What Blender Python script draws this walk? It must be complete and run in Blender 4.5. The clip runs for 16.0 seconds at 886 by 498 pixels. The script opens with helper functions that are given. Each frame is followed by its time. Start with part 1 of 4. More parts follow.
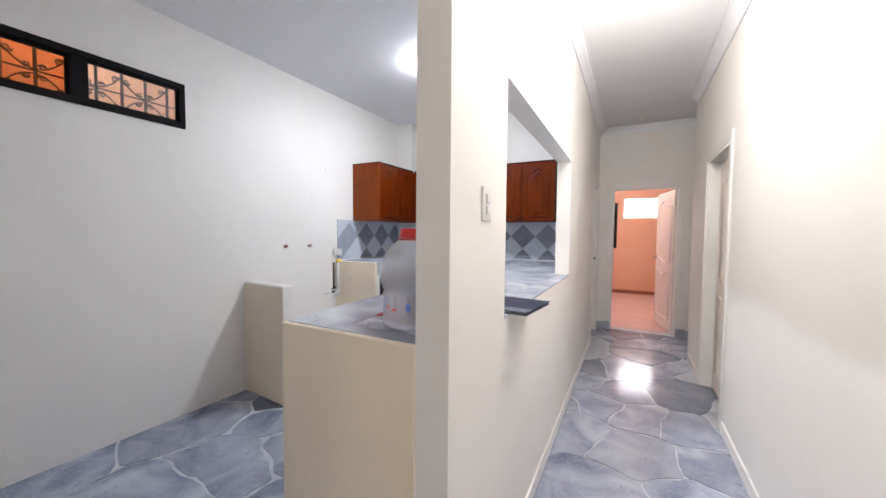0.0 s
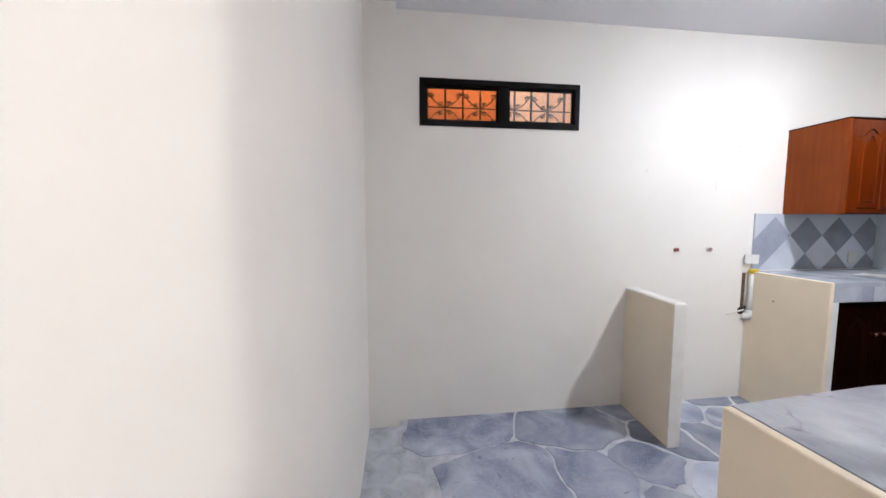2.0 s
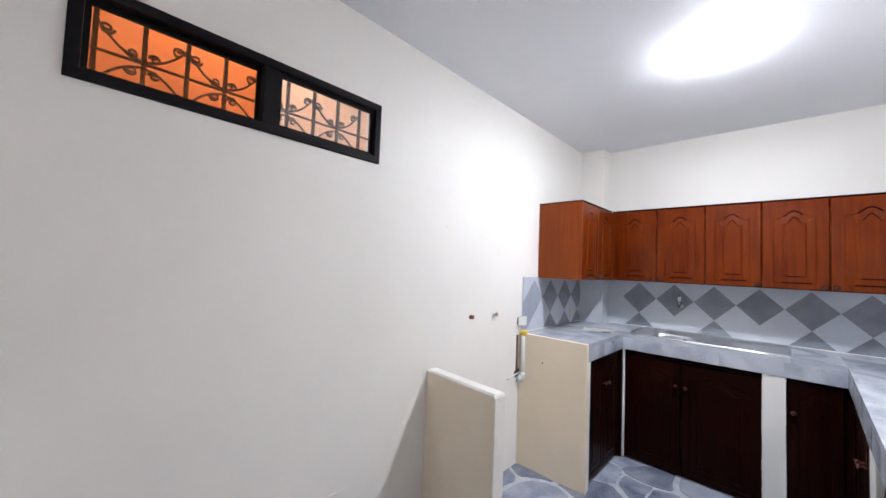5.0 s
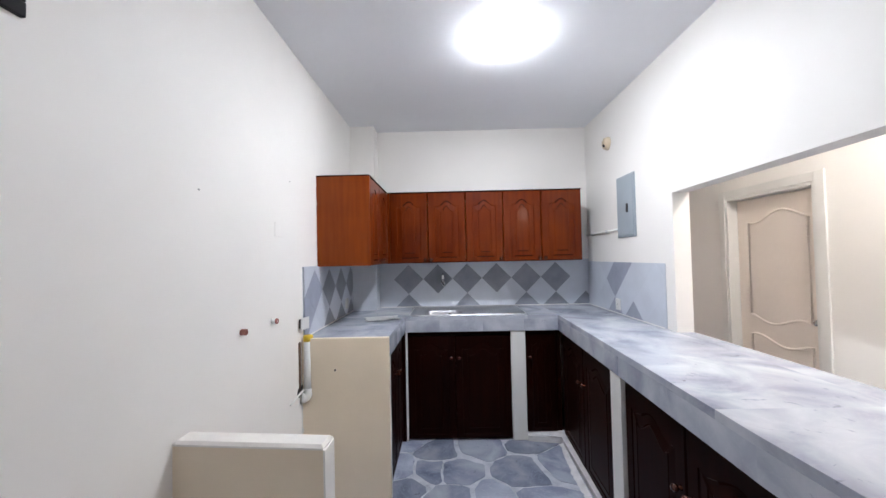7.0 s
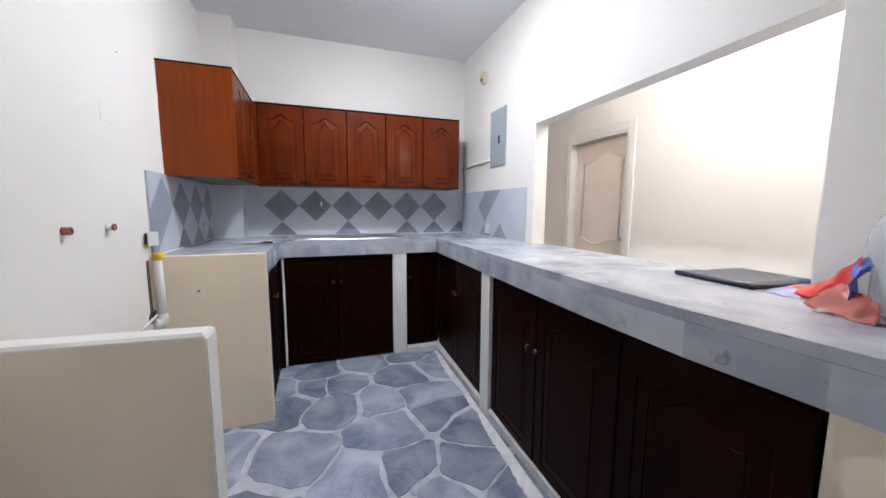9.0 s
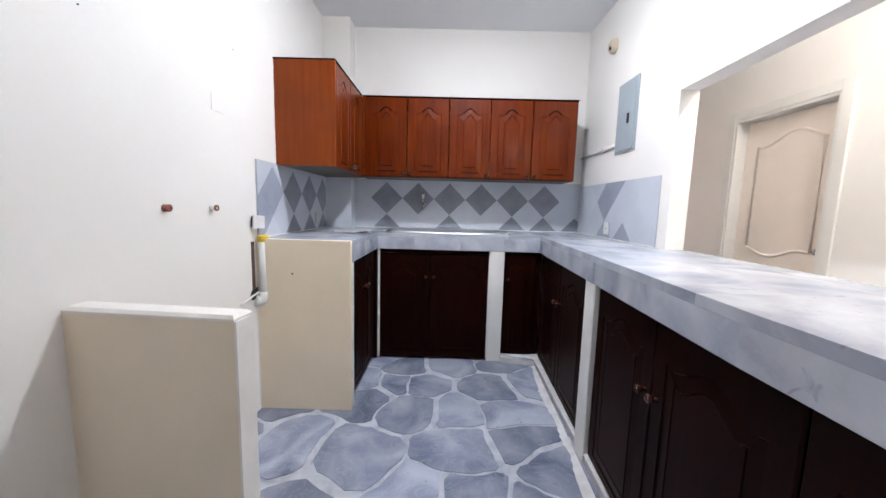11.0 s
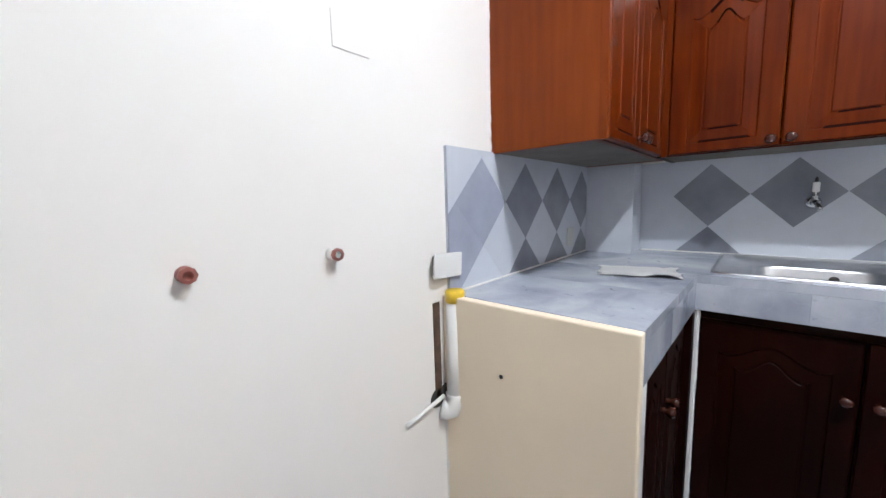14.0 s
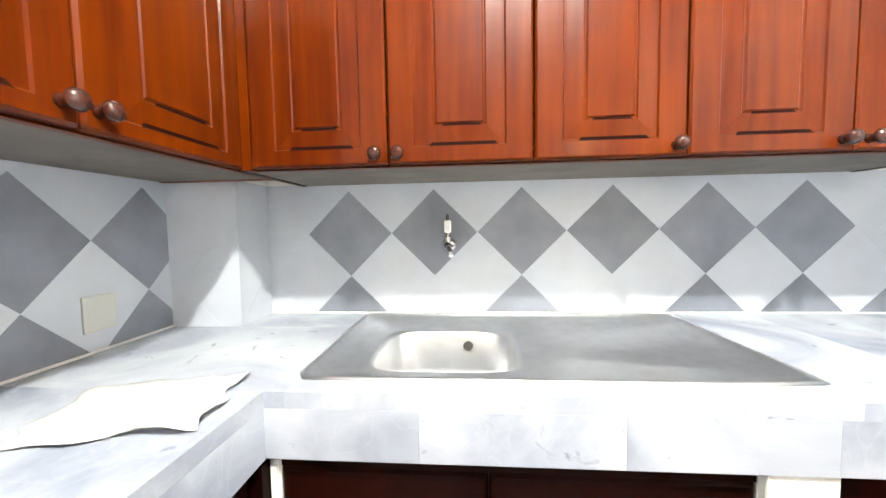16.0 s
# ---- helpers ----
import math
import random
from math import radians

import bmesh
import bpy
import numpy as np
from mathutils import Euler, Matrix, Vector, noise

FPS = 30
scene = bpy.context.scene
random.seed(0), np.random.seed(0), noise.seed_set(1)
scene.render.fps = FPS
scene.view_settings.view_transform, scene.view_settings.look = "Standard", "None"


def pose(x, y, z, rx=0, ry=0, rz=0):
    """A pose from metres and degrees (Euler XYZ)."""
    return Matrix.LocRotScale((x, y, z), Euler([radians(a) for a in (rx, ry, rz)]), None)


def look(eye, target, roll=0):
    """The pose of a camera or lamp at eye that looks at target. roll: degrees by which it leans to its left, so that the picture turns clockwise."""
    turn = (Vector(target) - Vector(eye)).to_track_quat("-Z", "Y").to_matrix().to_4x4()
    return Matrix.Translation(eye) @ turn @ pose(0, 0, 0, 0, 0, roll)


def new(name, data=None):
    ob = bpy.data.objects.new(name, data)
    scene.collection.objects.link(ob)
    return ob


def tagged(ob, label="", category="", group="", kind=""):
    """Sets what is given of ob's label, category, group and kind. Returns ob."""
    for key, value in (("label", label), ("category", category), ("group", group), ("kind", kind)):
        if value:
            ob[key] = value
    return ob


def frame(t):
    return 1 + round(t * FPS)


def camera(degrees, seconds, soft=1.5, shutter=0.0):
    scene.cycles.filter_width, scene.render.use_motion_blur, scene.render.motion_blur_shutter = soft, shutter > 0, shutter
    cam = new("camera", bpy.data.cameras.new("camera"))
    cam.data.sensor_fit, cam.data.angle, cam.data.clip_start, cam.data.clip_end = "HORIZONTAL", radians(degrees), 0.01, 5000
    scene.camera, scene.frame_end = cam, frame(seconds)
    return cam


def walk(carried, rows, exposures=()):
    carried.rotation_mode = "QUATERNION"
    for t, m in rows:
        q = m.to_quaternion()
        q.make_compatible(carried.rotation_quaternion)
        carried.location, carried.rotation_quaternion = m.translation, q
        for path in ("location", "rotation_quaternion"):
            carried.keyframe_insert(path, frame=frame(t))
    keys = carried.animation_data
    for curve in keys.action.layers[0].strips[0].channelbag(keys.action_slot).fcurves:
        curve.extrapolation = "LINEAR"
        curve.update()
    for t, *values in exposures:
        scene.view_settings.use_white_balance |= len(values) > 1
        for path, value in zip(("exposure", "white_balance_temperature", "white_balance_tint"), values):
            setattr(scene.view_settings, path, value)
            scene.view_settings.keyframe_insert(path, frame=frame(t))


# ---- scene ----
import itertools
cam = camera(103.0, 16.0)
METRES, EYE, TILT, LEAN, TURN = 4.45, 1.18, 0.0, 0.0, 26.6
EXPOSURES = [(0.0, 0.24, 6300, 12), (0.8, 0.42, 6300, 12), (1.5, 0.5, 6350, 12), (2.2, 0.5, 6450, 12), (3.1, 0.6, 6450, 12), (5.5, 0.42, 6350, 12), (7.0, 0.22, 6350, 12), (8.7, 0.22, 6350, 12), (11.2, 0.5, 6350, 12), (12.5, 0.6, 6350, 11), (14.2, 0.45, 6350, 10), (15.0, 1.1, 6550, 9), (15.5, 1.95, 7200, 8), (16.0, 1.98, 7400, 5)]
PATH = [
    (0, (0.556, 0.039, 1.303), (-0.381, 1.804, 1.212), 0.5),
    (0.5, (0.535, 0.112, 1.294), (-0.586, 1.762, 1.147), -0.4),
    (0.7, (0.490, 0.125, 1.293), (-0.776, 1.667, 1.157), -0.5),
    (1, (0.387, 0.153, 1.299), (-1.097, 1.488, 1.173), -0.3),
    (1.2, (0.325, 0.158, 1.306), (-1.303, 1.311, 1.168), -0.6),
    (1.5, (0.262, 0.183, 1.295), (-1.596, 0.913, 1.168), -1.4),
    (1.7, (0.215, 0.165, 1.305), (-1.728, 0.636, 1.198), -0.8),
    (2, (0.165, 0.143, 1.395), (-1.812, 0.395, 1.226), 0.0),
    (2.5, (0.068, 0.194, 1.368), (-1.92, 0.406, 1.311), 0.7),
    (2.7, (0.062, 0.215, 1.385), (-1.919, 0.480, 1.388), 0.8),
    (3, (0.021, 0.206, 1.466), (-1.939, 0.602, 1.45), -0.4),
    (5.5, (-0.909, 0.479, 1.531), (-2.007, 2.146, 1.654), 2.0),
    (5.8, (-0.990, 0.590, 1.555), (-1.905, 2.366, 1.678), 1.4),
    (6, (-1.01, 0.651, 1.534), (-1.813, 2.477, 1.681), 1.2),
    (6.5, (-1.155, 0.69, 1.513), (-1.506, 2.654, 1.65), 1.4),
    (7, (-1.295, 0.661, 1.475), (-1.326, 2.66, 1.524), -1.2),
    (7.5, (-1.314, 0.672, 1.438), (-1.313, 2.67, 1.528), 1.3),
    (8, (-1.361, 0.662, 1.375), (-1.119, 2.647, 1.378), 1.6),
    (8.5, (-1.391, 0.627, 1.312), (-0.816, 2.538, 1.169), 0.0),
    (8.7, (-1.396, 0.629, 1.286), (-0.733, 2.504, 1.069), 0.2),
    (10.8, (-1.118, 0.795, 1.197), (-0.836, 2.76, 0.951), 1.5),
    (11, (-1.142, 0.865, 1.201), (-1.157, 2.851, 0.964), 1.5),
    (11.5, (-1.236, 1.071, 1.211), (-1.791, 2.987, 1.067), 1.1),
    (12, (-1.282, 1.289, 1.24), (-2.293, 3.001, 1.016), 1.3),
    (12.5, (-1.357, 1.497, 1.204), (-2.661, 2.992, 0.951), 1.5),
    (13, (-1.505, 1.686, 1.225), (-2.882, 3.11, 0.948), -0.2),
    (13.5, (-1.551, 1.824, 1.248), (-2.995, 3.192, 1.034), -4.0),
    (14, (-1.510, 2.045, 1.271), (-2.838, 3.518, 1.015), -1.8),
    (14.5, (-1.443, 2.275, 1.282), (-2.427, 3.996, 1.032), -1.2),
    (15, (-1.424, 2.539, 1.247), (-1.976, 4.458, 1.120), -0.5),
    (15.5, (-1.402, 2.739, 1.254), (-1.698, 4.712, 1.114), -2.0),
    (16, (-1.287, 2.936, 1.288), (-1.439, 4.926, 1.163), -1.0),
]
walk(cam, [(t, look(eye, target, roll)) for t, eye, target, roll in PATH], EXPOSURES)

# ---- light and world ----
world = bpy.data.worlds.new("world")
scene.world = world
world.use_nodes = True
wnt = world.node_tree
sky = wnt.nodes.new("ShaderNodeTexSky")
sky.sky_type, sky.sun_disc = "NISHITA", False
sky.sun_elevation, sky.sun_rotation = radians(50), radians(200)
wnt.links.new(sky.outputs[0], wnt.nodes["Background"].inputs[0])
wnt.nodes["Background"].inputs[1].default_value = 0.12
sun = new("sun", bpy.data.lights.new("sun", "SUN"))
sun.data.energy, sun.data.angle, sun.data.color = 2.5, radians(0.5), (1, 0.96, 0.9)
sun.matrix_world = look((0, 30, 30), (0.9, 8.8, 0))

XL, XP, XC, XR = -2.20, 0.058, 0.158, 1.13      # kitchen wall, partition faces, corridor wall
YN, YB, YP, YE = -0.06, 4.10, 0.825, 5.35        # near wall, back wall, partition end, corridor end
CEIL = 2.72
PIL = -1.975                                     # pilaster's free side
LAMP = (-0.95, 2.64, 2.681)
HALL = (0.66, 1.80, 2.56)


def lamp_light(name, at, power, colour, radius):
    l = new(name, bpy.data.lights.new(name, "POINT"))
    l.data.energy, l.data.color, l.data.shadow_soft_size = power, colour, radius
    l.location = at
    return l


lamp_light("corridor_lamp_light", HALL, 47, (1.0, 0.94, 0.86), 0.05)
# south of the kitchen: unseen fill, added to warm the dim sides
lamp_light("added_south_fill_light", (0.6, -1.9, 2.5), 12, (1.0, 0.84, 0.66), 0.1)
# far room: unseen point light, added to brighten the room and corridor end
lamp_light("added_far_room_fill", (0.2, 6.9, 2.3), 58, (1.0, 0.95, 0.9), 0.08)
yard = new("yard_light", bpy.data.lights.new("yard_light", "AREA"))
yard.data.energy, yard.data.size, yard.data.color = 14, 0.7, (1.0, 0.86, 0.7)
yard.matrix_world = look((-2.75, 0.9, 3.3), (-3.0, 0.85, 2.1))


# ---- materials ----
def material(name, colour, rough=0.5, metal=0.0, noise_scale=0.0, var=0.0, bump=0.0, bump_scale=60.0, coat=0.0, objvar=0.0):
    m = bpy.data.materials.new(name)
    m.use_nodes = True
    nt = m.node_tree
    b = nt.nodes["Principled BSDF"]
    b.inputs["Base Color"].default_value = (*colour, 1)
    b.inputs["Roughness"].default_value, b.inputs["Metallic"].default_value = rough, metal
    b.inputs["Coat Weight"].default_value = coat
    b.inputs["Coat Roughness"].default_value = 0.08
    tc = nt.nodes.new("ShaderNodeNewGeometry")
    if var:
        n = nt.nodes.new("ShaderNodeTexNoise")
        n.inputs["Scale"].default_value, n.inputs["Detail"].default_value = noise_scale, 5
        nt.links.new(tc.outputs["Position"], n.inputs["Vector"])
        r = nt.nodes.new("ShaderNodeValToRGB")
        r.color_ramp.elements[0].position, r.color_ramp.elements[1].position = 0.3, 0.7
        r.color_ramp.elements[0].color = (*[c * (1 - var) for c in colour], 1)
        r.color_ramp.elements[1].color = (*[min(1, c * (1 + var)) for c in colour], 1)
        nt.links.new(n.outputs["Fac"], r.inputs["Fac"])
        out = r.outputs["Color"]
        if objvar:
            oi = nt.nodes.new("ShaderNodeObjectInfo")
            mr = nt.nodes.new("ShaderNodeMapRange")
            mr.inputs["To Min"].default_value, mr.inputs["To Max"].default_value = 1 - objvar, 1 + objvar
            hs = nt.nodes.new("ShaderNodeHueSaturation")
            nt.links.new(oi.outputs["Random"], mr.inputs["Value"])
            nt.links.new(mr.outputs["Result"], hs.inputs["Value"])
            nt.links.new(out, hs.inputs["Color"])
            out = hs.outputs["Color"]
        nt.links.new(out, b.inputs["Base Color"])
    if bump:
        n2 = nt.nodes.new("ShaderNodeTexNoise")
        n2.inputs["Scale"].default_value, n2.inputs["Detail"].default_value = bump_scale, 4
        nt.links.new(tc.outputs["Position"], n2.inputs["Vector"])
        bp = nt.nodes.new("ShaderNodeBump")
        bp.inputs["Strength"].default_value, bp.inputs["Distance"].default_value = bump, 0.01
        nt.links.new(n2.outputs["Fac"], bp.inputs["Height"])
        nt.links.new(bp.outputs["Normal"], b.inputs["Normal"])
    return m


def marble(name, base, dark, light, scale=3.0, rough=0.25, objvar=0.0, vein=0.5, marks=0.35):
    m = bpy.data.materials.new(name)
    m.use_nodes = True
    nt, L = m.node_tree, m.node_tree.links.new
    b = nt.nodes["Principled BSDF"]
    g = nt.nodes.new("ShaderNodeNewGeometry")
    oi = nt.nodes.new("ShaderNodeObjectInfo")
    mp = nt.nodes.new("ShaderNodeVectorMath")
    mp.operation = "ADD"
    sc = nt.nodes.new("ShaderNodeMath")
    sc.operation = "MULTIPLY"
    sc.inputs[1].default_value = 40.0 if objvar else 0.0
    L(oi.outputs["Random"], sc.inputs[0])
    L(g.outputs["Position"], mp.inputs[0])
    L(sc.outputs[0], mp.inputs[1])
    n = nt.nodes.new("ShaderNodeTexNoise")
    n.inputs["Scale"].default_value, n.inputs["Detail"].default_value, n.inputs["Distortion"].default_value = scale, 8, 0.8
    L(mp.outputs[0], n.inputs["Vector"])
    r = nt.nodes.new("ShaderNodeValToRGB")
    cr = r.color_ramp
    cr.elements[0].position, cr.elements[0].color = 0.28, (*dark, 1)
    cr.elements[1].position, cr.elements[1].color = 0.75, (*light, 1)
    e = cr.elements.new(0.5)
    e.color = (*base, 1)
    L(n.outputs["Fac"], r.inputs["Fac"])
    n3 = nt.nodes.new("ShaderNodeTexNoise")
    n3.inputs["Scale"].default_value, n3.inputs["Detail"].default_value, n3.inputs["Distortion"].default_value = scale * 2.1, 6, 2.2
    L(mp.outputs[0], n3.inputs["Vector"])
    vr = nt.nodes.new("ShaderNodeValToRGB")
    vc = vr.color_ramp
    vc.elements[0].position, vc.elements[0].color = 0.47, (0, 0, 0, 1)
    vc.elements[1].position, vc.elements[1].color = 0.53, (0, 0, 0, 1)
    e = vc.elements.new(0.5)
    e.color = (vein, vein, vein, 1)
    L(n3.outputs["Fac"], vr.inputs["Fac"])
    mx = nt.nodes.new("ShaderNodeMix")
    mx.data_type = "RGBA"
    mx.inputs[7].default_value = (*light, 1)
    L(vr.outputs["Color"], mx.inputs[0])
    L(r.outputs["Color"], mx.inputs[6])
    nd = nt.nodes.new("ShaderNodeTexNoise")
    nd.inputs["Scale"].default_value, nd.inputs["Detail"].default_value, nd.inputs["Distortion"].default_value = scale * 5.0, 4, 1.2
    L(mp.outputs[0], nd.inputs["Vector"])
    dr = nt.nodes.new("ShaderNodeMapRange")
    dr.inputs["From Min"].default_value, dr.inputs["From Max"].default_value = 0.66, 0.74
    dr.inputs["To Max"].default_value = marks
    L(nd.outputs["Fac"], dr.inputs["Value"])
    md = nt.nodes.new("ShaderNodeMix")
    md.data_type = "RGBA"
    md.inputs[7].default_value = (*[c * 0.6 for c in dark], 1)
    L(dr.outputs["Result"], md.inputs[0])
    L(mx.outputs[2], md.inputs[6])
    out = md.outputs[2]
    if objvar:
        mr = nt.nodes.new("ShaderNodeMapRange")
        mr.inputs["To Min"].default_value, mr.inputs["To Max"].default_value = 1 - objvar, 1 + objvar
        hs = nt.nodes.new("ShaderNodeHueSaturation")
        L(oi.outputs["Random"], mr.inputs["Value"])
        L(mr.outputs["Result"], hs.inputs["Value"])
        L(out, hs.inputs["Color"])
        out = hs.outputs["Color"]
    L(out, b.inputs["Base Color"])
    rr = nt.nodes.new("ShaderNodeMapRange")
    rr.inputs["To Min"].default_value, rr.inputs["To Max"].default_value = rough * 0.7, rough * 1.5
    L(n.outputs["Fac"], rr.inputs["Value"])
    L(rr.outputs["Result"], b.inputs["Roughness"])
    bp = nt.nodes.new("ShaderNodeBump")
    bp.inputs["Strength"].default_value, bp.inputs["Distance"].default_value = 0.08, 0.01
    L(n3.outputs["Fac"], bp.inputs["Height"])
    L(bp.outputs["Normal"], b.inputs["Normal"])
    return m


def wood(name, dark, light, rough=0.22, coat=0.6, gloss_bump=0.05, spec=0.3):
    m = bpy.data.materials.new(name)
    m.use_nodes = True
    nt, L = m.node_tree, m.node_tree.links.new
    b = nt.nodes["Principled BSDF"]
    g = nt.nodes.new("ShaderNodeNewGeometry")
    oi = nt.nodes.new("ShaderNodeObjectInfo")
    ad = nt.nodes.new("ShaderNodeVectorMath")
    ad.operation = "ADD"
    L(g.outputs["Position"], ad.inputs[0])
    L(oi.outputs["Random"], ad.inputs[1])
    mp = nt.nodes.new("ShaderNodeMapping")
    mp.inputs["Scale"].default_value = (26, 26, 1.6)
    L(ad.outputs[0], mp.inputs["Vector"])
    n = nt.nodes.new("ShaderNodeTexNoise")
    n.inputs["Scale"].default_value, n.inputs["Detail"].default_value = 1.6, 8
    L(mp.outputs[0], n.inputs["Vector"])
    n2 = nt.nodes.new("ShaderNodeTexNoise")
    n2.inputs["Scale"].default_value, n2.inputs["Detail"].default_value = 3.0, 3
    L(ad.outputs[0], n2.inputs["Vector"])
    mxf = nt.nodes.new("ShaderNodeMath")
    mxf.operation = "ADD"
    L(n.outputs["Fac"], mxf.inputs[0])
    L(n2.outputs["Fac"], mxf.inputs[1])
    r = nt.nodes.new("ShaderNodeValToRGB")
    r.color_ramp.elements[0].position, r.color_ramp.elements[0].color = 0.35, (*dark, 1)
    r.color_ramp.elements[1].position, r.color_ramp.elements[1].color = 0.65, (*light, 1)
    hv = nt.nodes.new("ShaderNodeMath")
    hv.operation = "MULTIPLY"
    hv.inputs[1].default_value = 0.5
    L(mxf.outputs[0], hv.inputs[0])
    L(hv.outputs[0], r.inputs["Fac"])
    L(r.outputs["Color"], b.inputs["Base Color"])
    b.inputs["Specular IOR Level"].default_value = spec
    b.inputs["Roughness"].default_value, b.inputs["Coat Weight"].default_value, b.inputs["Coat Roughness"].default_value = rough, coat, 0.12
    bp = nt.nodes.new("ShaderNodeBump")
    bp.inputs["Strength"].default_value, bp.inputs["Distance"].default_value = gloss_bump, 0.01
    L(n2.outputs["Fac"], bp.inputs["Height"])
    L(bp.outputs["Normal"], b.inputs["Normal"])
    L(bp.outputs["Normal"], b.inputs["Coat Normal"])
    return m


def glow(name, colour, strength):
    m = material(name, colour)
    b = m.node_tree.nodes["Principled BSDF"]
    b.inputs["Emission Color"].default_value, b.inputs["Emission Strength"].default_value = (*colour, 1), strength
    return m


def clear(name, colour, rough=0.05, mix=0.85):
    m = bpy.data.materials.new(name)
    m.use_nodes = True
    nt, L = m.node_tree, m.node_tree.links.new
    b = nt.nodes["Principled BSDF"]
    b.inputs["Base Color"].default_value, b.inputs["Roughness"].default_value = (*colour, 1), rough
    t = nt.nodes.new("ShaderNodeBsdfTransparent")
    t.inputs[0].default_value = (*colour, 1)
    x = nt.nodes.new("ShaderNodeMixShader")
    x.inputs[0].default_value = mix
    L(b.outputs[0], x.inputs[1])
    L(t.outputs[0], x.inputs[2])
    L(x.outputs[0], nt.nodes["Material Output"].inputs[0])
    return m


M_WALL = material("cream_wall_paint", (0.85, 0.825, 0.79), 0.55, noise_scale=1.3, var=0.03, bump=0.12, bump_scale=9)
M_CEIL = material("white_ceiling_paint", (0.86, 0.87, 0.90), 0.7, noise_scale=1.0, var=0.03, bump=0.1, bump_scale=14)
M_BEIGE = material("beige_wall_paint", (0.86, 0.745, 0.58), 0.5, noise_scale=2.5, var=0.05, bump=0.2, bump_scale=12)
M_WHITE = material("white_gloss_paint", (0.80, 0.79, 0.76), 0.35, noise_scale=5, var=0.03, bump=0.08, bump_scale=30)
M_KERB = material("scuffed_kerb_paint", (0.66, 0.65, 0.66), 0.55, noise_scale=14, var=0.16, bump=0.3, bump_scale=40)
# paler copy of the beige, with the lamplight put into its colour
M_LIT_BEIGE = material("worn_lamplit_edge_paint", (0.84, 0.81, 0.765), 0.5, noise_scale=9, var=0.05, bump=0.3, bump_scale=18)
M_SALMON = material("salmon_wall_paint", (0.66, 0.36, 0.24), 0.6, noise_scale=1.5, var=0.06, bump=0.1)
M_YARD = material("orange_yard_wall_paint", (0.78, 0.43, 0.25), 0.7, noise_scale=2.5, var=0.12, bump=0.2)
M_REDBROWN = material("red_brown_tile", (0.25, 0.08, 0.05), 0.4, noise_scale=5, var=0.1)
M_PINKFLOOR = material("pink_tile_floor", (0.55, 0.36, 0.33), 0.25, noise_scale=3, var=0.08)
M_COUNTER = marble("grey_marble_top", (0.41, 0.435, 0.50), (0.22, 0.24, 0.31), (0.60, 0.62, 0.66), 3.0, 0.2, objvar=0.05, vein=0.10, marks=0.6)
M_SLAB = marble("blue_grey_marble_slab", (0.285, 0.312, 0.41), (0.13, 0.15, 0.225), (0.50, 0.53, 0.61), 3.4, 0.13, objvar=0.30, vein=0.25, marks=0.6)
M_GROUT = marble("pale_marble_grout", (0.45, 0.475, 0.54), (0.28, 0.30, 0.37), (0.60, 0.62, 0.67), 9, 0.3)
M_TILE_L = material("pale_glazed_tile", (0.56, 0.595, 0.66), 0.28, noise_scale=7, var=0.05, bump=0.04, bump_scale=25, objvar=0.03)
M_TILE_D = material("slate_glazed_tile", (0.225, 0.243, 0.29), 0.28, noise_scale=9, var=0.16, bump=0.04, bump_scale=25, objvar=0.06)
# slate tile again, paler and bluer: the lamplight on it put into colour
M_TILE_LAMPLIT = material("lamplit_slate_tile", (0.32, 0.345, 0.43), 0.28, noise_scale=9, var=0.10, bump=0.04, bump_scale=25, objvar=0.04)
M_TGROUT = material("tile_grout", (0.545, 0.58, 0.645), 0.35, noise_scale=20, var=0.03)
M_WOOD = wood("red_orange_varnished_wood", (0.080, 0.0085, 0.0003), (0.148, 0.0225, 0.0005), 0.38, 0.25, gloss_bump=0.10, spec=0.10)
M_WOODSIDE = wood("orange_plywood_side", (0.165, 0.0255, 0.0018), (0.235, 0.044, 0.0034), 0.40, 0.10, spec=0.15)
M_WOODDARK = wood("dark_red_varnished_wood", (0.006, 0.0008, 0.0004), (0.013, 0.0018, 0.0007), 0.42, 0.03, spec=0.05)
# near-black brown: shade painted into door grooves; also the cabinets' top edges
M_GROOVE = material("dark_groove_brown", (0.014, 0.003, 0.002), 0.8)
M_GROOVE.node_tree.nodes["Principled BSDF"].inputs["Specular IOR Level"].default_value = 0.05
M_RAW = material("bare_plywood", (0.15, 0.135, 0.12), 0.8, noise_scale=8, var=0.2)
M_STEEL = material("brushed_steel", (0.66, 0.67, 0.69), 0.36, 1.0, noise_scale=30, var=0.06, bump=0.03, bump_scale=90)
M_CHROME = material("chrome", (0.55, 0.56, 0.58), 0.1, 1.0)
M_BLACK = material("black_metal_paint", (0.006, 0.005, 0.007), 0.55, noise_scale=20, var=0.3)
M_BLACK.node_tree.nodes["Principled BSDF"].inputs["Specular IOR Level"].default_value = 0.15
M_IRON = material("brown_iron_bar", (0.06, 0.022, 0.014), 0.5)
M_PLASTIC = material("white_plastic", (0.78, 0.78, 0.76), 0.35, noise_scale=20, var=0.02)
M_OLDPLASTIC = material("yellowed_plastic", (0.62, 0.52, 0.38), 0.5, noise_scale=20, var=0.08)
M_OLDPLATE = material("off_white_plate", (0.60, 0.61, 0.58), 0.45, noise_scale=20, var=0.03)
M_YELLOW = material("yellow_tape", (0.80, 0.55, 0.04), 0.5, noise_scale=40, var=0.15)
M_COPPER = material("copper_pipe_end", (0.32, 0.12, 0.10), 0.45, 0.4, noise_scale=60, var=0.2)
M_PANEL = material("blue_grey_enamel", (0.34, 0.39, 0.43), 0.4, noise_scale=6, var=0.05)
